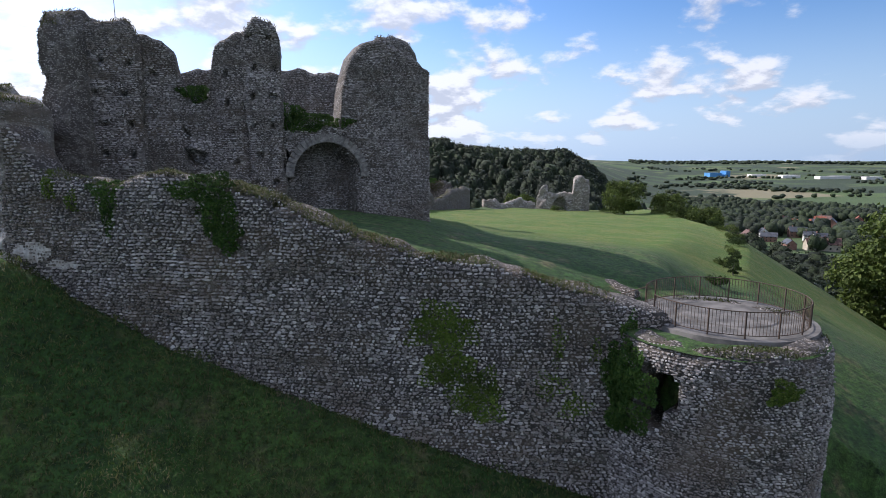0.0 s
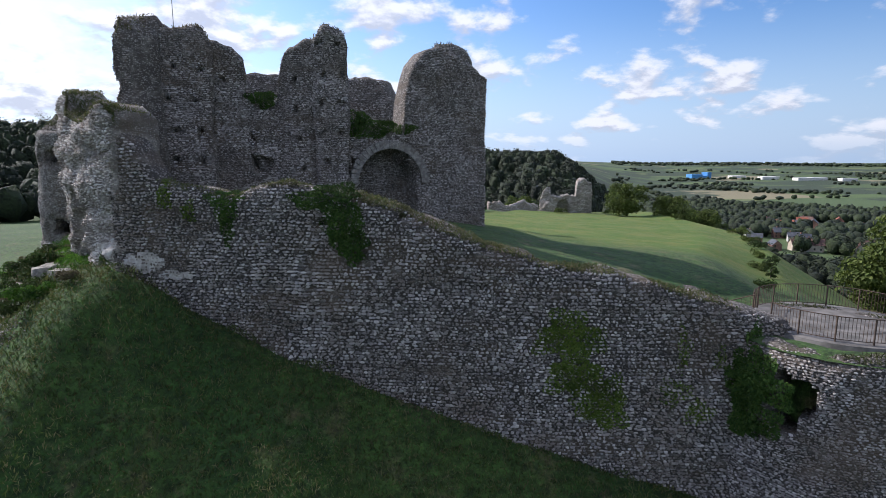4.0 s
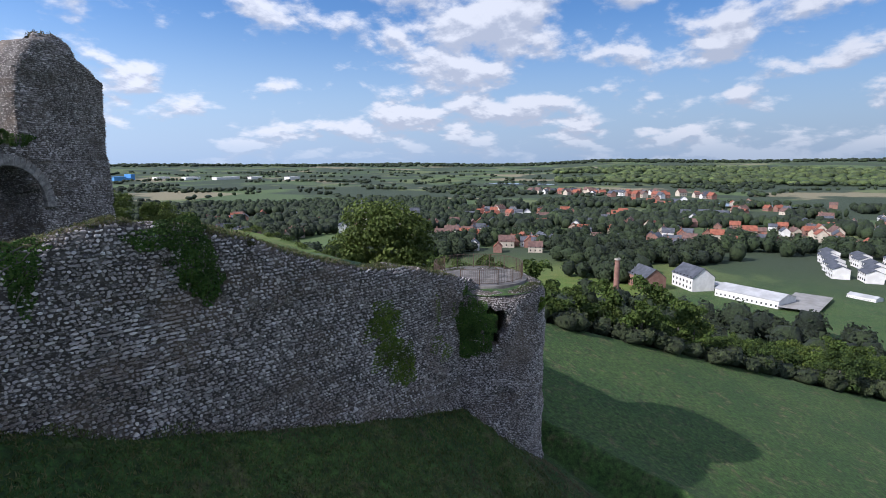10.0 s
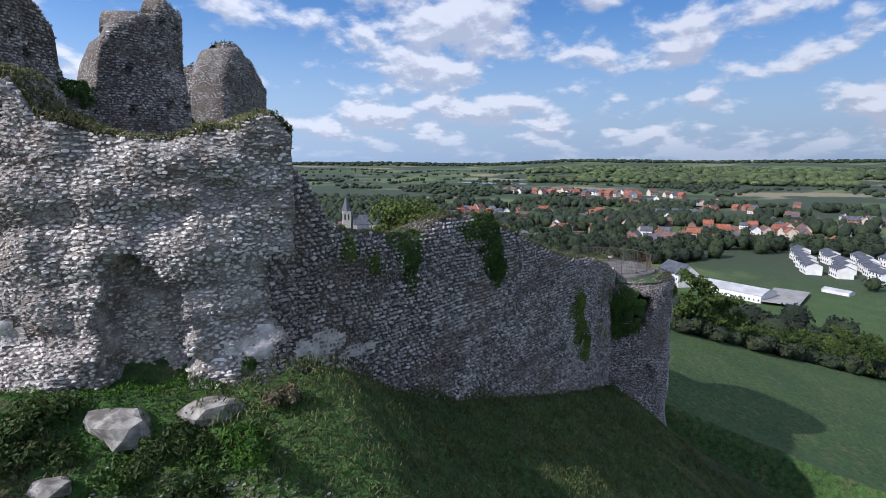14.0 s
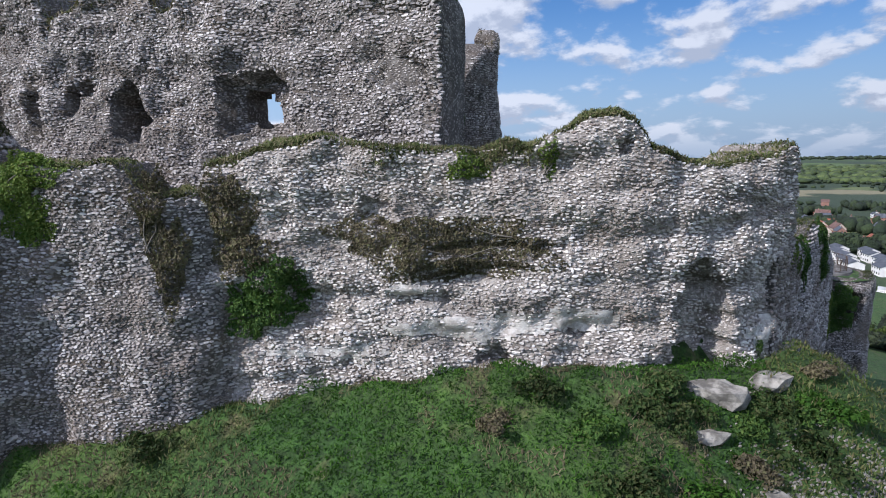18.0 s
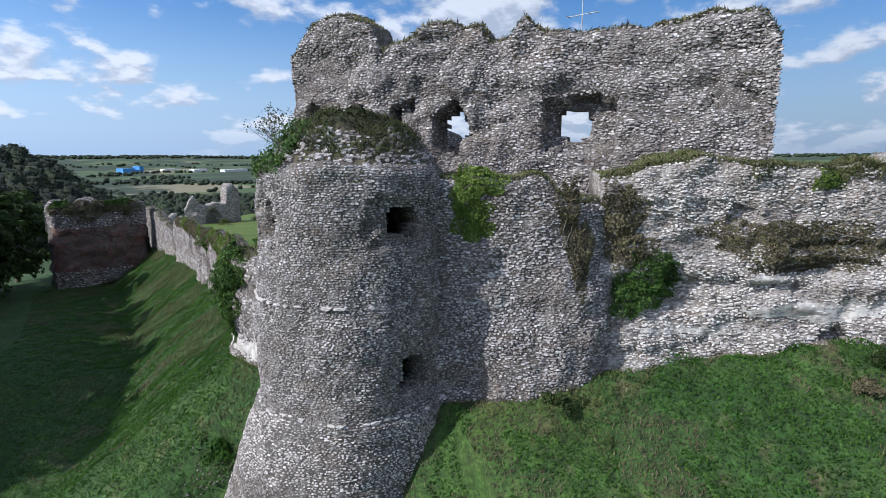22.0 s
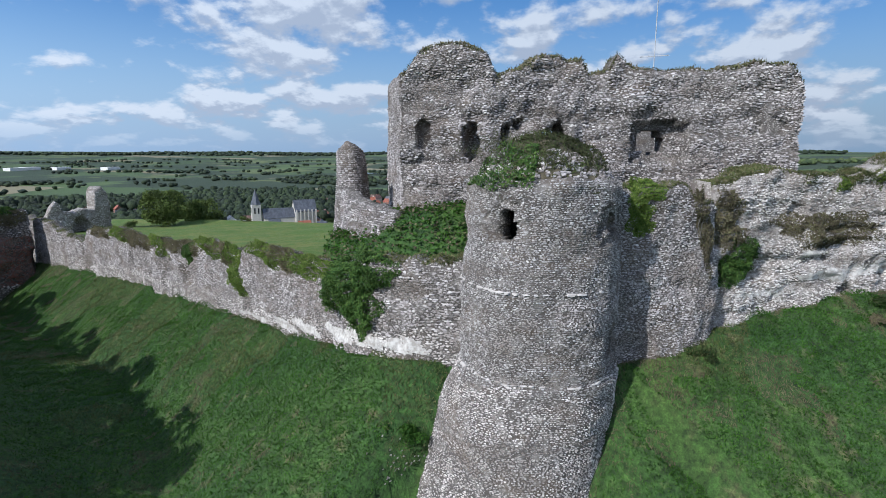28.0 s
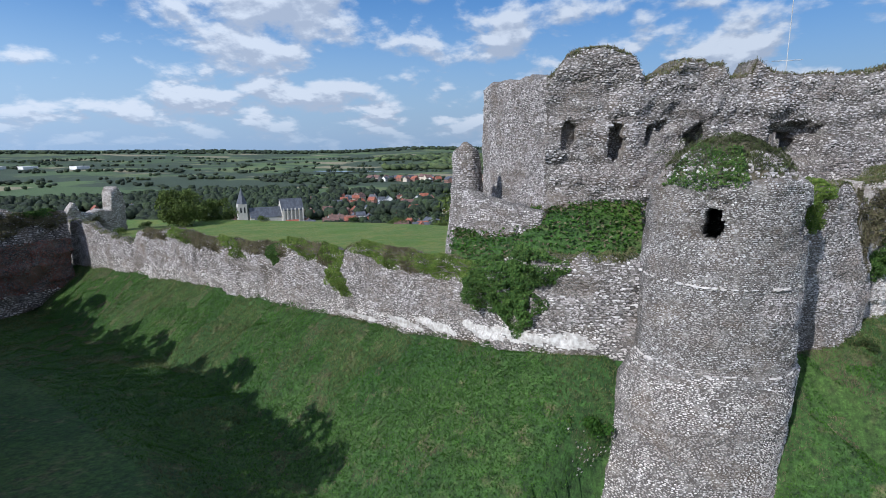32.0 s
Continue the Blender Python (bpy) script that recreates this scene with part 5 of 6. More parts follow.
# red brick ruin at the far end of the curtain
BR = Course([(-7, 152), (-9.5, 144.5), (-3, 141.2), (3.5, 139), (6, 142)], [(0, -3), (27, 2)], [(0, 14), (7, 15.6), (9, 14.6), (13, 15.2), (17, 14.6), (22, 14.8), (26, 13)], 2.4, res=0.5, rough=0.4, rag=0.5, ledge=0.25)
br = thing("brick_ruin", "ruined square tower of flint and torn red brick", "ruin", "structure")
attach("rubble_core", BR.body("rubble_core", STONE_GREY), br)
face_stones([BR.spots(0.45, 0.28, rng, 0, (0, 26), (10.2, 20))], 0.45, 0.28, rng, 0.08, br, FLINT)
face_stones([BR.spots(0.42, 0.2, rng, 0, (6, 22), (2.5, 10.4))], 0.42, 0.2, rng, 0.05, br, BRICK_RED, "brick_facing", "torn red brick facing")
face_stones([BR.spots(0.45, 0.28, rng, 0, (6, 22), (-3, 2.6))], 0.45, 0.28, rng, 0.08, br, FLINT_PALE, "footing_stones", "pale stone footing")
ivy(BR, [(11, 13.6, 3.5, 1.3), (16, 13.8, 3.5, 1.2), (13.5, 12.4, 2.0, 1.0), (20, 13.6, 2.0, 1.3)], "dark weeds hanging over the brick ruin", 2200, 0.5, 0.4, SCRUB, "wall_weeds", "weeds")
ivy(BR, [(9.5, 14.4, 2.0, 0.8), (18, 14.6, 2.5, 0.7)], "green bushes on the brick ruin", 1400, 0.6, 0.4, IVY, "wall_weeds", "weeds")

# stub of a low wall on the lawn
LOW = Course([(9.6, 34.6), (12.0, 31.4)], [(0, 9), (4, 9)], [(0, 12.6), (2, 12.4), (3.9, 12.1)], 0.9, res=0.2, rough=0.08, rag=0.12)
wall("low_wall", "short low stub of flint wall standing on the lawn", [LOW], STONE_GREY, FLINT, 0.19, 0.12, 0.05, (0, 1))

# ---- boulders and rubble at the corner ----
def boulder(x, y, size, seed, label, flat=0.55, mat=CHALK):
    r = np.random.default_rng(seed)
    bm = bmesh.new()
    bmesh.ops.create_icosphere(bm, subdivisions=2, radius=1.0)
    for v in bm.verts:
        n = 1 + 0.1 * r.uniform(-1, 1) + 0.42 * noise.noise(v.co * 1.3 + Vector((seed, 0, 0))) + 0.08 * noise.noise(v.co * 4 + Vector((0, seed, 0)))
        v.co = Vector((v.co.x * 1.3, v.co.y * 0.85, max(-0.6, min(0.62, v.co.z * 1.1)) * flat)) * n * size
    bmesh.ops.rotate(bm, verts=bm.verts[:], matrix=Matrix.Rotation(r.uniform(0, 3), 3, "Z") @ Matrix.Rotation(r.uniform(-0.35, 0.35), 3, "X"))
    me = bpy.data.meshes.new("boulder")
    bm.to_mesh(me)
    bm.free()
    me.materials.append(mat)
    o = tagged(new("boulder", me), label, "boulder")
    o.location = (x, y, float(ground_height(np.array([x]), np.array([y]))[0]) + size * 0.18)
    return o


boulder(-24.9, 28.3, 0.72, 1, "large pale fallen block of masonry in the grass", 0.7)
boulder(-23.2, 26.7, 0.62, 2, "pale fallen block of masonry in the grass", 0.75)
boulder(-26.6, 28.4, 0.42, 3, "grey fallen block of masonry in the weeds", 0.7)
boulder(-27.3, 26.4, 0.5, 4, "mossy lump of rubble on the slope", 0.8)
n = 1600
cx = np.r_[rng.normal(-27.2, 1.1, n // 2), rng.normal(-24.6, 0.7, n // 4), rng.normal(-41.0, 0.6, n // 8)]
cy = np.r_[rng.normal(25.6, 1.0, n // 2), rng.normal(23.6, 0.8, n // 4), rng.normal(60.0, 0.8, n // 8)]
cz = ground_height(cx, cy)
V, F = stones(np.stack([cx, cy, cz], 1), np.tile([-0.3, -0.5, 0.8], (len(cx), 1)) / 0.99, 0.13, 0.11, rng, 0.06)
tagged(new("scree", mesh("scree", V, F, CHALK)), "pale loose rubble scattered on the slope", "rubble", kind="stuff")

# ---- grass and weeds on the near slopes ----
n = 1600000
gxr, gyr = rng.uniform(-60, 16, n), rng.uniform(-2, 146, n)
d, foot, within = rim(gxr, gyr)
ok = (~within | (d < 1.0)) & (d < 20) & (gxr < 13.5 + rng.normal(0, 0.6, n)) & (rng.uniform(0, 1, n) < 1.15 - d / 22)
gxr, gyr = gxr[ok], gyr[ok]
clump = vnoise(gxr, gyr, 0 * gxr, 1.1) + 0.6 * vnoise(gxr, gyr, 0 * gxr, 3.1)
gp = np.stack([gxr, gyr, ground_height(gxr, gyr) + 0.06 + np.clip(clump, 0, 1) * rng.uniform(0, 0.6, len(gxr))], 1)
kind = fractal(gxr, gyr, 0 * gxr, 6, 2)
gn = rng.normal(0, 1, (len(gp), 3)) * np.array([1, 1, 0.25])
gn /= np.linalg.norm(gn, axis=1)[:, None]
lush = (kind > -0.3) & (gyr > 27)
parched = (clump < -0.25) & (fractal(gxr + 50, gyr, 0 * gxr, 8, 2) > 0.0)
for name, sel, mat, size, droop, narrow, lab in (("slope_grass", ~lush & ~parched, BLADE, 0.21, -2.2, 0.22, "long rough grass on the ditch slopes"), ("dry_slope_grass", parched, SCRUB, 0.2, -2.0, 0.2, "dry straw-coloured grass in patches on the slopes"), ("slope_nettles", lush & ~parched, NETTLE, 0.145, -1.3, 0.42, "bright nettles and weeds on the ditch slopes")):
    w = thing(name, lab, "grass", "stuff")
    attach("blades", leaf_mesh("blades", gp[sel], gn[sel] + (np.array([0, 0, 0.5]) if mat is NETTLE else 0.0), size, mat, rng, droop, narrow), w, kind="stuff")


# ---- trees ----
def woodland_material(name, dark, light):
    m, n = material(name)
    p = place(n)
    r = n.add("ShaderNodeNewGeometry").outputs["Random Per Island"]
    leafy, patch = n.noise(p, 0.9, 5, 0.7), n.noise(p, 0.012, 3)
    col = n.mix(r, dark, light)
    col = n.add("ShaderNodeHueSaturation", ins={"Value": n.math("MULTIPLY", n.span(leafy, 0.3, 0.72, 0.35, 1.7, False), n.span(patch, 0.3, 0.7, 0.7, 1.35)), "Color": col}).outputs[0]
    finish(n, col, 0.85, leafy, 1.0, 1.2)
    return m


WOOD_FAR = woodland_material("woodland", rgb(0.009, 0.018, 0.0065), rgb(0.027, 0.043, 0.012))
# Lighter copy for the far ridge, with sunlight put into its colour.
WOOD_LIT = woodland_material("sun_painted_woodland", rgb(0.03, 0.05, 0.014), rgb(0.075, 0.10, 0.028))

WOOD_MID = woodland_material("scrub_woodland", rgb(0.018, 0.030, 0.009), rgb(0.048, 0.065, 0.02))

bm = bmesh.new()
bmesh.ops.create_icosphere(bm, subdivisions=1, radius=1.0)
bmesh.ops.rotate(bm, verts=bm.verts[:], matrix=Matrix.Rotation(0.65, 3, "X") @ Matrix.Rotation(0.3, 3, "Y"))
ICO_V = np.array([v.co[:] for v in bm.verts])
ICO_F = np.array([[v.index for v in f.verts] for f in bm.faces])
bm.free()


def crowns(name, label, x, y, width, height, mat, r, leafy=520):
    """Many lumpy tree crowns in one mesh, each standing on the ground."""
    n = len(x)
    z = ground_height(x, y)
    w = width * r.uniform(0.65, 1.35, n)
    h = height * r.uniform(0.7, 1.3, n)
    lump = 1 + 0.34 * vnoise(ICO_V[None, :, 0] * 1.7 + x[:, None], ICO_V[None, :, 1] * 1.7 + y[:, None], ICO_V[None, :, 2] * 1.7 + 0 * x[:, None], 0.9) + r.uniform(-0.14, 0.14, (n, len(ICO_V)))
    V = ICO_V[None] * lump[..., None] * np.stack([w / 2, w / 2, h / 2], 1)[:, None] + np.stack([x, y, z + h * 0.46], 1)[:, None]
    F = ICO_F[None] + (np.arange(n) * len(ICO_V))[:, None, None]
    ob = new(name, mesh(name, V.reshape(-1, 3), F.reshape(-1, 3), mat, True))
    close = np.nonzero(np.hypot(x, y) < leafy)[0]
    if len(close):
        d = r.normal(0, 1, (len(close), 48, 3))
        d /= np.linalg.norm(d, axis=2)[..., None]
        d[..., 2] = np.where(d[..., 2] < -0.25, -d[..., 2], d[..., 2])
        q = d * (r.uniform(0.86, 1.12, d.shape[:2]) + 0.16 * vnoise(d[..., 0] * 1.6 + x[close, None], d[..., 1] * 1.6 + y[close, None], d[..., 2] * 1.6, 0.9))[..., None]
        q = q * np.stack([w / 2, w / 2, h / 2], 1)[close, None] + np.stack([x, y, z + h * 0.46], 1)[close, None]
        V, F = leaves(q.reshape(-1, 3), d.reshape(-1, 3), 0.19 * width, r, 0.3, 0.8)
        tagged(new(name + "_leaves", mesh(name + "_leaves", V, F, mat)), label + ", outer leaves", "woodland", kind="stuff")
    return tagged(ob, label, "woodland", kind="stuff")


r7 = np.random.default_rng(21)


def polar(n, az0, az1, r0, r1):
    a, r = np.radians(r7.uniform(az0, az1, n)), np.sqrt(r7.uniform(r0**2, r1**2, n))
    return r * np.sin(a), r * np.cos(a)


TOWNS = [(470, 75, 60, 45), (530, -30, 70, 50), (1080, 200, 70, 110), (1095, 370, 50, 90), (690, -85, 70, 60), (425, 262, 40, 45), (425, 550, 70, 50), (300, 430, 60, 60), (560, 20, 80, 70), (380, 180, 50, 30), (800, 20, 120, 60), (620, 300, 70, 60)]


def clear(x, y):
    ok = np.ones(len(x), bool)
    for tx, ty, wx, wy in TOWNS:
        ok &= ((x - tx) / wx) ** 2 + ((y - ty) / wy) ** 2 > 0.7 + 0.5 * vnoise(x, y, 0 * x, 30)
    ok &= (x - 300) ** 2 / 75**2 + (y - 5) ** 2 / 65**2 > 1
    ok &= (x - 360) ** 2 / 85**2 + (y - 315) ** 2 / 60**2 > 1
    ok &= (x - 395) ** 2 / 60**2 + (y + 50) ** 2 / 50**2 > 1
    return ok


x, y = polar(5600, -80, 23, 215, 620)
d, _, ins = rim(x, y)
ok = (d > 12) & ~ins
crowns("hillside_woodland", "dense dark green wood on the hill behind the castle", x[ok], y[ok], 8, 11, WOOD_FAR, r7)
x, y = polar(8200, 23, 100, 170, 900)
d, _, ins = rim(x, y)
ok = (d > 60) & clear(x, y) & (vnoise(x, y, 0 * x, 70) + 0.6 * vnoise(x, y, 0 * x, 25) > -0.18 - 0.4 * (np.degrees(np.arctan2(x, y)) < 60)) & ((x > 130) | (y > 120))
crowns("valley_woodland", "dark woods and garden trees in the valley", x[ok], y[ok], 9.5, 11, WOOD_FAR, r7)
x, y = polar(11000, 20, 118, 900, 2700)
ok = clear(x, y) & ((abs(vnoise(x, y, 0 * x, 160)) < 0.10) | (vnoise(x, y, 0 * x + 9, 420) > 0.42))
crowns("hedgerows", "hedges and copses between far fields", x[ok], y[ok], 13, 8, WOOD_FAR, r7)
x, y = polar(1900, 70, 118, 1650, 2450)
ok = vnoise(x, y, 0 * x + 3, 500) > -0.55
crowns("ridge_woodland", "wood on the far ridge, sunlight painted into its tone", x[ok], y[ok], 30, 15, WOOD_LIT, r7)
x, y = polar(1800, 20, 112, 3300, 4000)
crowns("skyline_trees", "line of trees on the far skyline", x, y, 26, 14, WOOD_FAR, r7)

def past_brow(x, y):
    return 0.74 * (x - 16) + 0.674 * np.clip(y - 20, -60, 70) - 27.6


x, y = r7.uniform(30, 170, 5200), r7.uniform(-64, 84, 5200)
e = past_brow(x, y)
ok = (e > -1) & (e < 75) & ((y < 40) | (x > 1.02 * y)) & (vnoise(x, y, 0 * x, 9) + 0.9 * (e > 10) > -0.25)
crowns("undergrowth", "dense scrub and saplings along the edge of the wood", x[ok], y[ok], 3.0, 2.6, WOOD_MID, r7)

protos = [make_tree(13, 8.5, TREE_LEAF, 11, "tall dark green broadleaf tree on the slope", 22, 105, 0.72, 0.06), make_tree(12, 7.0, TREE_MID, 12, "slender broadleaf tree on the slope", 22, 100, 0.68, 0.12),
          make_tree(12, 9.0, TREE_LIGHT, 13, "light green broadleaf tree on the slope", 22, 105, 0.72, 0.04), make_tree(11, 6.5, TREE_MID, 14, "thin-leaved young tree with pale stems on the slope", 20, 100, 0.38, 0.14)]
spots = []
for k in range(6000):
    px, py = r7.uniform(36, 165), r7.uniform(-60, 78)
    if 1 < past_brow(px, py) < 66 and (py < 40 or px > 1.02 * py) and all((px - q[0]) ** 2 + (py - q[1]) ** 2 > 22 for q in spots):
        spots.append((px, py))
    if len(spots) >= 230:
        break
for k, (px, py) in enumerate(spots):
    i = (0, 1, 3, 0, 2, 1, 0, 1, 0, 3, 1)[k % 11] if k > 3 else k
    m = set_down(protos[i], px, py, r7.uniform(0, 6.28), r7.uniform(0.6, 0.95), -0.4)
    if k < 4:
        protos[k].matrix_basis = m
        tagged(protos[k], group="trees on the slope")
    else:
        tagged(copy_thing(protos[i], m), group="trees on the slope")
big = make_tree(27, 20, TREE_LIGHT, 31, "huge dense rounded tree below the lawn", 95, 230, 0.85, 0.06)
big.matrix_basis = Matrix.Translation((79.7, 83.5, -15.5)) @ Matrix.Rotation(0.4, 4, "Z")
for px, py, k in ((100, 74, 0.55), (104, 62, 0.5)):
    copy_thing(big, set_down(big, px, py, px, k, 0))
light = make_tree(11, 12, TREE_LIGHT, 32, "light green spreading tree at the lawn edge", 44, 190, 0.6, 0.05)
light.matrix_basis = set_down(light, 57, 158, 0.3, 0.85, -0.3)
for px, py, k in ((30, 186, 1.0), (70, 157, 0.9), (92, 184, 1.3)):
    copy_thing(light, set_down(light, px, py, px, k, -2))
dark = make_tree(8, 4.6, TREE_LEAF, 33, "dark upright tree at the edge of the lawn", 22, 110, 0.4, 0.04)
dark.matrix_basis = set_down(dark, 31, 54, 0, 0.32, -0.1)
# Unseen trees, added only to throw shade on the ditch and far ruin.
edge = make_tree(19, 11, TREE_LEAF, 34, "tall dark tree out of view, added to shade the ditch", 30, 90, 1.05, 0.06)
shade_belt = [(-63 + 44 * f + 0.8 * math.sin(9 * f), 90 + 58 * f + 0.8 * math.cos(7 * f), 0.92 + 0.1 * math.sin(23 * f)) for f in np.linspace(0.1, 1, 14)]
shade_belt += [(px - 6.5, py + 4.5, sc * 1.08) for px, py, sc in shade_belt] + [(-16, 155, 1.0), (-9, 162, 1.0), (-23, 161, 1.05)]
for k, (px, py, sc) in enumerate(shade_belt):
    m = set_down(edge, px, py, px, sc, -0.3)
    if k:
        tagged(copy_thing(edge, m), group="trees on the outer bank")
    else:
        edge.matrix_basis = m
        tagged(edge, group="trees on the outer bank")


def shrub(x, y, size, mat, seed, label):
    r = np.random.default_rng(seed)
    z = float(ground_height(np.array([x]), np.array([y]))[0])
    P, N = [], []
    for k in range(7):
        q, dd = blob((x + r.normal(0, size * 0.45), y + r.normal(0, size * 0.45), z + size * r.uniform(0.15, 0.55)), (size * 0.5, size * 0.5, size * 0.42), 150, r)
        P.append(q)
        N.append(dd)
    top = thing("shrub", label, "shrub")
    attach("foliage", leaf_mesh("foliage", np.concatenate(P), np.concatenate(N), 0.16 * math.sqrt(size), mat, r), top)


for k, (px, py, sz) in enumerate(((26, 46, 1.8), (34, 58, 2.2), (40, 68, 2.0), (46, 78, 2.6), (51, 88, 2.2), (56, 100, 2.8), (60, 112, 2.4), (63, 138, 3.0), (22, 37, 1.3), (20, 33, 1.1), (38, 160, 3), (56, 168, 3))):
    shrub(px - 1.0, py, sz * 0.65, TREE_LIGHT if k % 3 else TREE_LEAF, 50 + k, "rounded green shrub along the lawn edge")
for k, (px, py, sz, mat) in enumerate(((-25.6, 27.3, 0.7, IVY), (-26.8, 27.0, 0.8, SCRUB), (-24.0, 25.6, 0.8, IVY), (-28.6, 31.5, 0.7, IVY), (-22.0, 25.4, 0.6, SCRUB), (-29.6, 34.5, 0.6, SCRUB), (-43.5, 60.0, 0.9, NETTLE), (-43.2, 57.0, 0.8, NETTLE), (-28.0, 25.4, 0.7, SCRUB), (-25.9, 29.8, 1.0, BRAMBLE), (-27.2, 30.2, 0.9, BRAMBLE), (-26.6, 28.9, 0.9, BRAMBLE), (-24.6, 26.8, 0.9, BRAMBLE), (-25.4, 25.6, 1.0, BRAMBLE), (-23.6, 25.2, 0.9, NETTLE), (-28.4, 28.0, 1.1, NETTLE), (-29.8, 30.2, 1.0, BRAMBLE), (-28.2, 33.6, 0.8, BRAMBLE), (-34.6, 45.0, 0.7, BRAMBLE), (-39.6, 60.8, 1.0, NETTLE), (-42.2, 58.6, 0.9, BRAMBLE))):
    shrub(px, py, sz, mat, 80 + k, "tangled low weeds on the ditch slope")


# ---- valley town ----
kinds = [house(9, 7.5, 5.0, 3.4, RENDER_WHITE, SLATE, "white rendered house with a slate roof"), house(10, 7.5, 5.2, 3.6, BRICK_HOUSE, ROOF_RED, "brick house with a red tiled roof"),
         house(11, 8, 5.0, 3.8, RENDER_CREAM, ROOF_BROWN, "cream house with a brown tiled roof"), house(14, 8, 5.6, 3.6, BRICK_HOUSE, SLATE, "long brick house with a slate roof")]
used = set()
for t, (tx, ty, wx, wy) in enumerate(TOWNS):
    for k in range(15 if tx < 1000 else 24):
        a, rr = r7.uniform(0, 6.28), math.sqrt(r7.uniform(0, 1))
        px, py = tx + wx * rr * math.cos(a), ty + wy * rr * math.sin(a)
        i = int(r7.choice(4, p=[0.3, 0.3, 0.22, 0.18]))
        m = set_down(None, px, py, 0.4 * t + r7.choice([0, 1.57]) + r7.normal(0, 0.12), r7.uniform(0.85, 1.15) * (1.25 if tx > 1000 else 1.0))
        if i in used:
            tagged(copy_thing(kinds[i], m), group="houses of the valley town")
        else:
            kinds[i].matrix_basis = m
            tagged(kinds[i], group="houses of the valley town")
            used.add(i)
plain_kinds = [house(9, 7.5, 4.6, 3.2, RENDER_WHITE, SLATE, "small white house with a slate roof in the valley", floors=0, chimney=False), house(10, 7.5, 4.6, 3.4, BRICK_HOUSE, ROOF_BROWN, "small brick house with a brown roof in the valley", floors=0, chimney=False),
               house(9, 7, 4.6, 3.2, RENDER_CREAM, ROOF_RED, "small cream house with a red roof in the valley", floors=0, chimney=False)]
rows = [(62, 640, 130), (66, 560, 110), (70, 700, 150), (75, 600, 140), (80, 520, 110), (84, 640, 120), (88, 560, 120), (58, 520, 90), (52, 560, 90), (78, 900, 160), (86, 880, 150)]
for k in range(102):
    if k < 3:
        i, (az, far, wide) = k, rows[k]
    else:
        i, (az, far, wide) = int(r7.integers(3)), rows[k % len(rows)]
    q, lane = radians(az), round(r7.uniform(-3, 3)) * 24 + r7.normal(0, 3)
    along_row = r7.uniform(-wide, wide)
    px, py = far * math.sin(q) + lane * math.sin(q) + along_row * math.cos(q), far * math.cos(q) + lane * math.cos(q) - along_row * math.sin(q)
    m = set_down(None, px, py, -q + r7.choice([0, 1.57]) + r7.normal(0, 0.1), r7.uniform(0.85, 1.2), 1.5)
    if k < 3:
        plain_kinds[i].matrix_basis = m
        tagged(plain_kinds[i], group="small houses of the valley town")
    else:
        tagged(copy_thing(plain_kinds[i], m), group="small houses of the valley town")
white = house(12, 9, 6.0, 2.0, RENDER_WHITE, SLATE, "modern white house with a dark low roof", "modern_house", 2, False)
first = True
for i in range(5):
    for j in range(4):
        m = set_down(None, 362 + i * 17 + j * 4, -82 + j * 17 + r7.normal(0, 1.5), 0.25 + r7.normal(0, 0.05), 1.0)
        if first:
            white.matrix_basis, first = m, False
            tagged(white, group="modern white houses")
        else:
            copy_thing(white, m)
flats = house(19, 13, 7.6, 5, RENDER_WHITE, SLATE, "white apartment block with a dark hipped roof", "apartment_block", 3, False)
flats.matrix_basis = set_down(None, 300, 40, 0.7)
flats = house(19, 13, 7.4, 5, BRICK_HOUSE, SLATE, "red brick apartment block with a dark hipped roof", "apartment_block", 3, False)
flats.matrix_basis = set_down(None, 288, 62, 0.7, 0.95)
far_flats = house(40, 12, 8, 2.5, RENDER_WHITE, SLATE, "long white hotel block by the water", "apartment_block", 3, False)
far_flats.matrix_basis = set_down(None, 706, 70, 1.4)
shed = house(44, 22, 5.5, 3.2, RENDER_WHITE, SHEET, "large white warehouse with a grey sheet roof", "warehouse", 1, False)
shed.matrix_basis = set_down(None, 286, 10, 1.1, 0.72)
copy_thing(shed, set_down(None, 306, 24, 1.1, 0.5))
copy_thing(shed, set_down(None, 318, -38, 1.0, 0.42))
yard = tagged(new("yard", mesh("yard", np.array([(268, -16, -46.4), (304, -24, -46.4), (308, -8, -46.4), (270, 0, -46.4)]), np.array([[0, 1, 2, 3]]), TARMAC)), "pale gravel yard beside the warehouse", "yard", kind="structure")
a = np.linspace(0, 2 * math.pi, 40, endpoint=False)
for k, (wx, wy, wa, wb) in enumerate(((900, 70, 30, 95), (860, 150, 18, 60), (1500, 620, 40, 160))):
    pz = float(ground_height(np.array([wx]), np.array([wy]))[0]) + 2.2
    bm = bmesh.new()
    bm.faces.new([bm.verts.new((wx + wa * math.cos(q) * (1 + 0.15 * math.sin(3 * q)), wy + wb * math.sin(q), pz)) for q in a])
    me = bpy.data.meshes.new("water")
    bm.to_mesh(me)
    bm.free()
    me.materials.append(WATER)
    tagged(new("water", me), "still grey pond in the valley", "water", kind="structure")

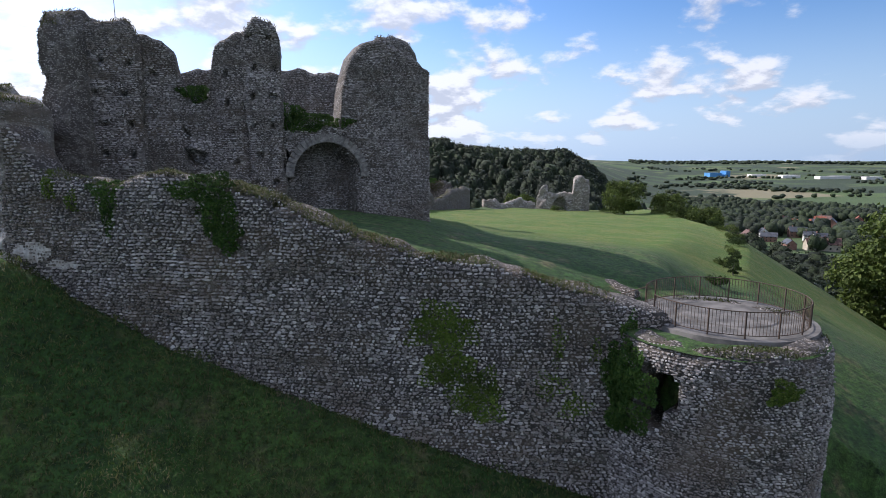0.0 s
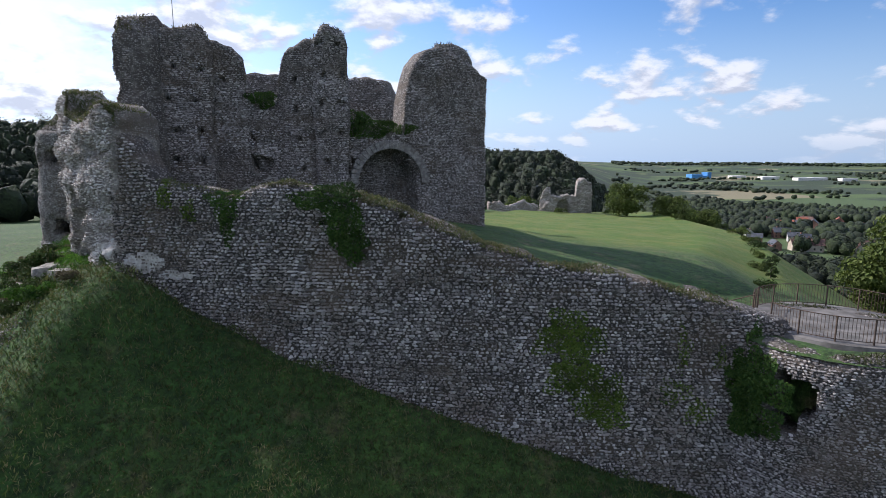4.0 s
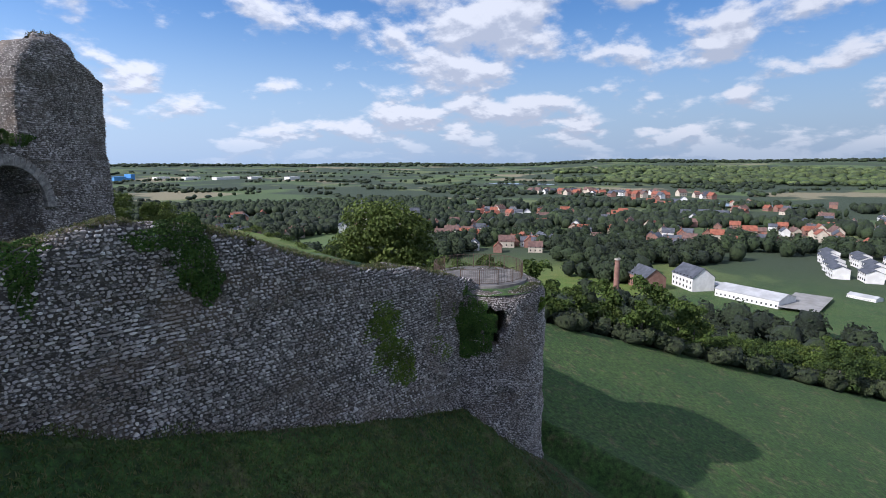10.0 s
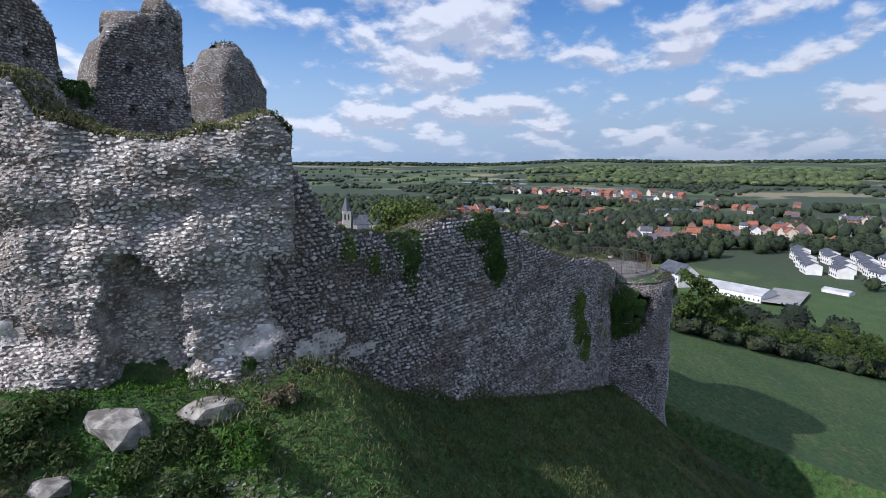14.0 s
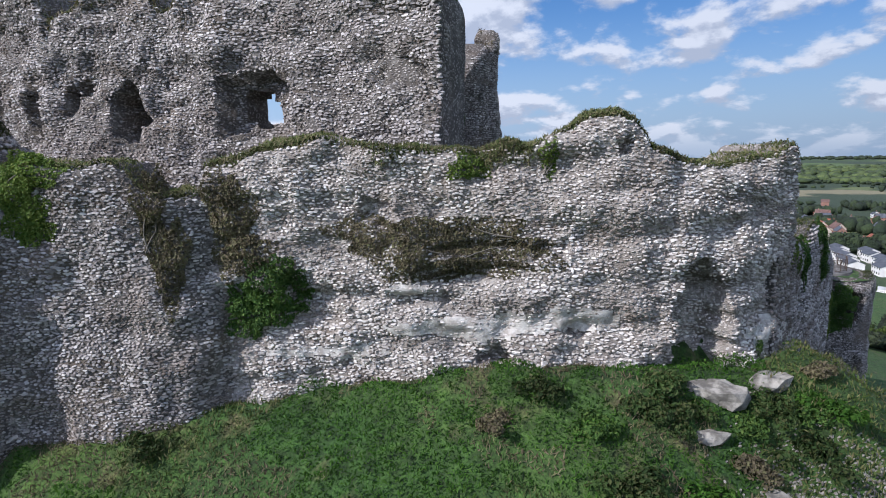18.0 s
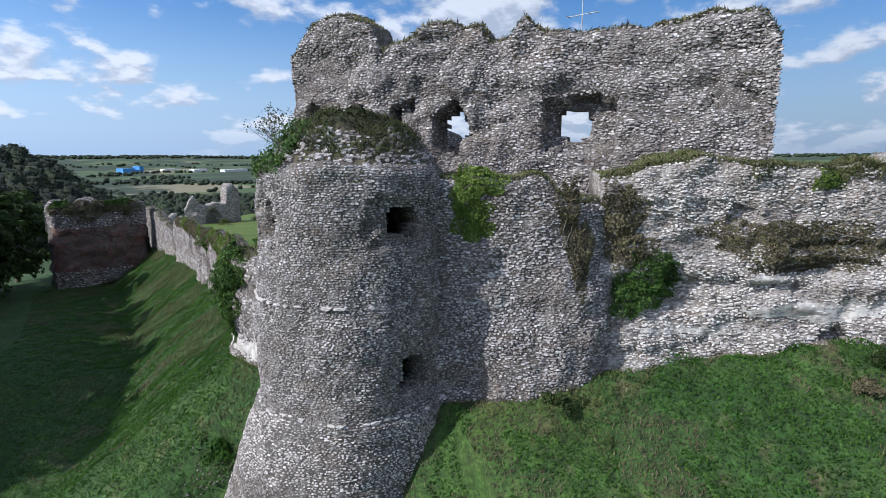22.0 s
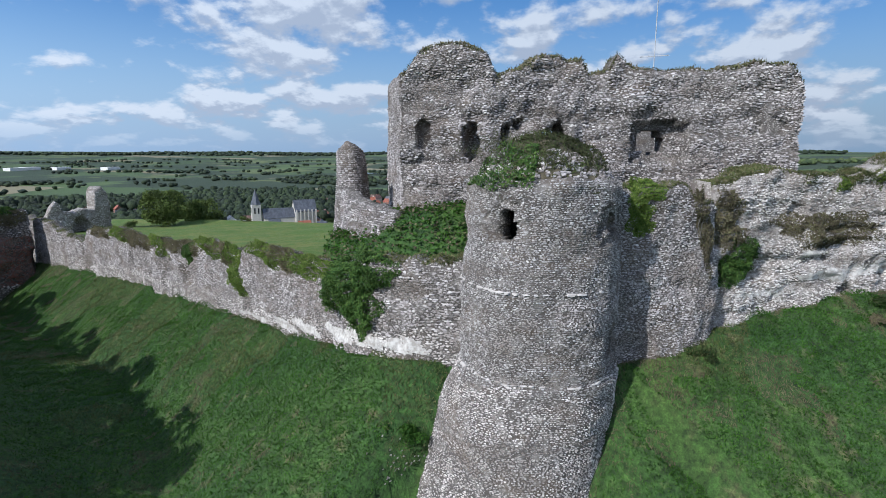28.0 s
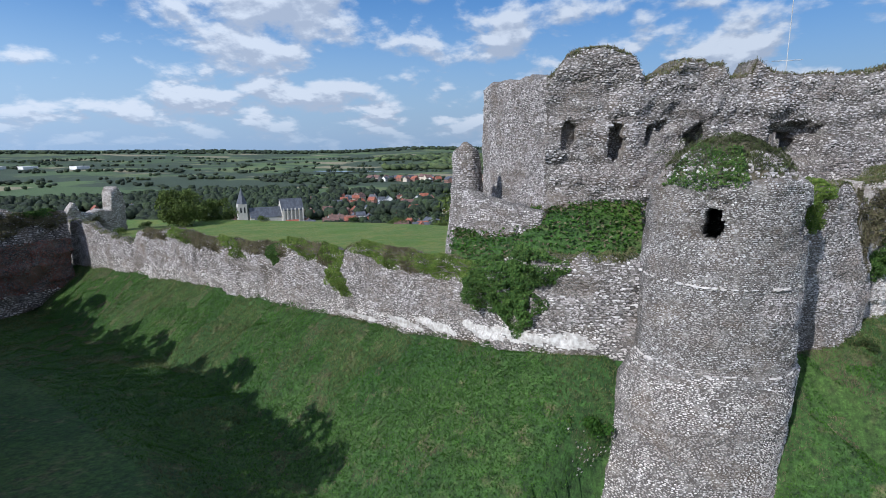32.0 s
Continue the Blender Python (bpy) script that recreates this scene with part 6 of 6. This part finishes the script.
church = thing("church", "old stone church with a spired tower and slate roof", "church")
nave = house(30, 13, 11, 8, ASHLAR, SLATE, "stone nave", "nave", 1, False)
for o in list(nave.children):
    o.parent = church
    o.location = (21, 0, 0)
bpy.data.objects.remove(nave)
choir = house(20, 17, 16, 10, ASHLAR, SLATE, "stone choir", "choir", 1, False)
for o in list(choir.children):
    o.parent = church
    o.location = (44, 0, 0)
bpy.data.objects.remove(choir)
box("tower", -4, 4, -4, 4, -6, 23, ASHLAR, church, "square stone tower", 0.2)
bm = bmesh.new()
bmesh.ops.create_cone(bm, cap_ends=True, segments=8, radius1=4.6, radius2=0.1, depth=14, matrix=Matrix.Translation((0, 0, 30)))
part("spire", bm, SLATE, church, "slate spire")
for sx in (-1, 1):
    box("belfry_opening", sx * 1.6 - 0.6, sx * 1.6 + 0.6, -4.1, -3.9, 15, 20, GLASS_DARK, church)
    box("belfry_opening", -4.1, -3.9, sx * 1.6 - 0.6, sx * 1.6 + 0.6, 15, 20, GLASS_DARK, church)
for k in range(6):
    for sy in (-1, 1):
        box("pinnacle", 35 + k * 3.6 - 0.5, 35 + k * 3.6 + 0.5, sy * 9.6 - 0.5, sy * 9.6 + 0.5, -4, 17.5, ASHLAR, church)
church.matrix_basis = set_down(None, 379, 338, math.radians(-49), 1.0, 0)

stack = thing("factory_chimney", "tall round brick factory chimney above the trees", "chimney")
bm = bmesh.new()
bmesh.ops.create_cone(bm, cap_ends=True, segments=20, radius1=1.6, radius2=1.1, depth=30)
part("shaft", bm, BRICK_HOUSE, stack)
bm = bmesh.new()
bmesh.ops.create_cone(bm, cap_ends=True, segments=20, radius1=1.35, radius2=1.35, depth=0.8, matrix=Matrix.Translation((0, 0, 14.6)))
part("rim", bm, ASHLAR, stack)
stack.matrix_basis = Matrix.Translation((235, 65.7, -38.8))

plant = thing("factory", "bright blue industrial plant far down the valley", "factory")
gz = float(ground_height(np.array([1000.0]), np.array([1888.0]))[0])
for x0, x1, h in ((-36, 4, 15), (4, 20, 10), (20, 34, 22)):
    box("hall", 1000 + x0, 1000 + x1, 1870, 1910, gz - 5, gz + h, BLUE_SHEET, plant)
for k in range(7):
    wx, wy = 1120 + k * 46 + r7.normal(0, 12), 1830 - k * 40 + r7.normal(0, 30)
    wh = thing("far_warehouse", "pale industrial shed far down the valley", "warehouse", group="far industrial sheds")
    z0 = float(ground_height(np.array([wx]), np.array([wy]))[0])
    box("hall", wx - 25, wx + 25, wy - 14, wy + 14, z0 - 5, z0 + 9, RENDER_WHITE, wh)
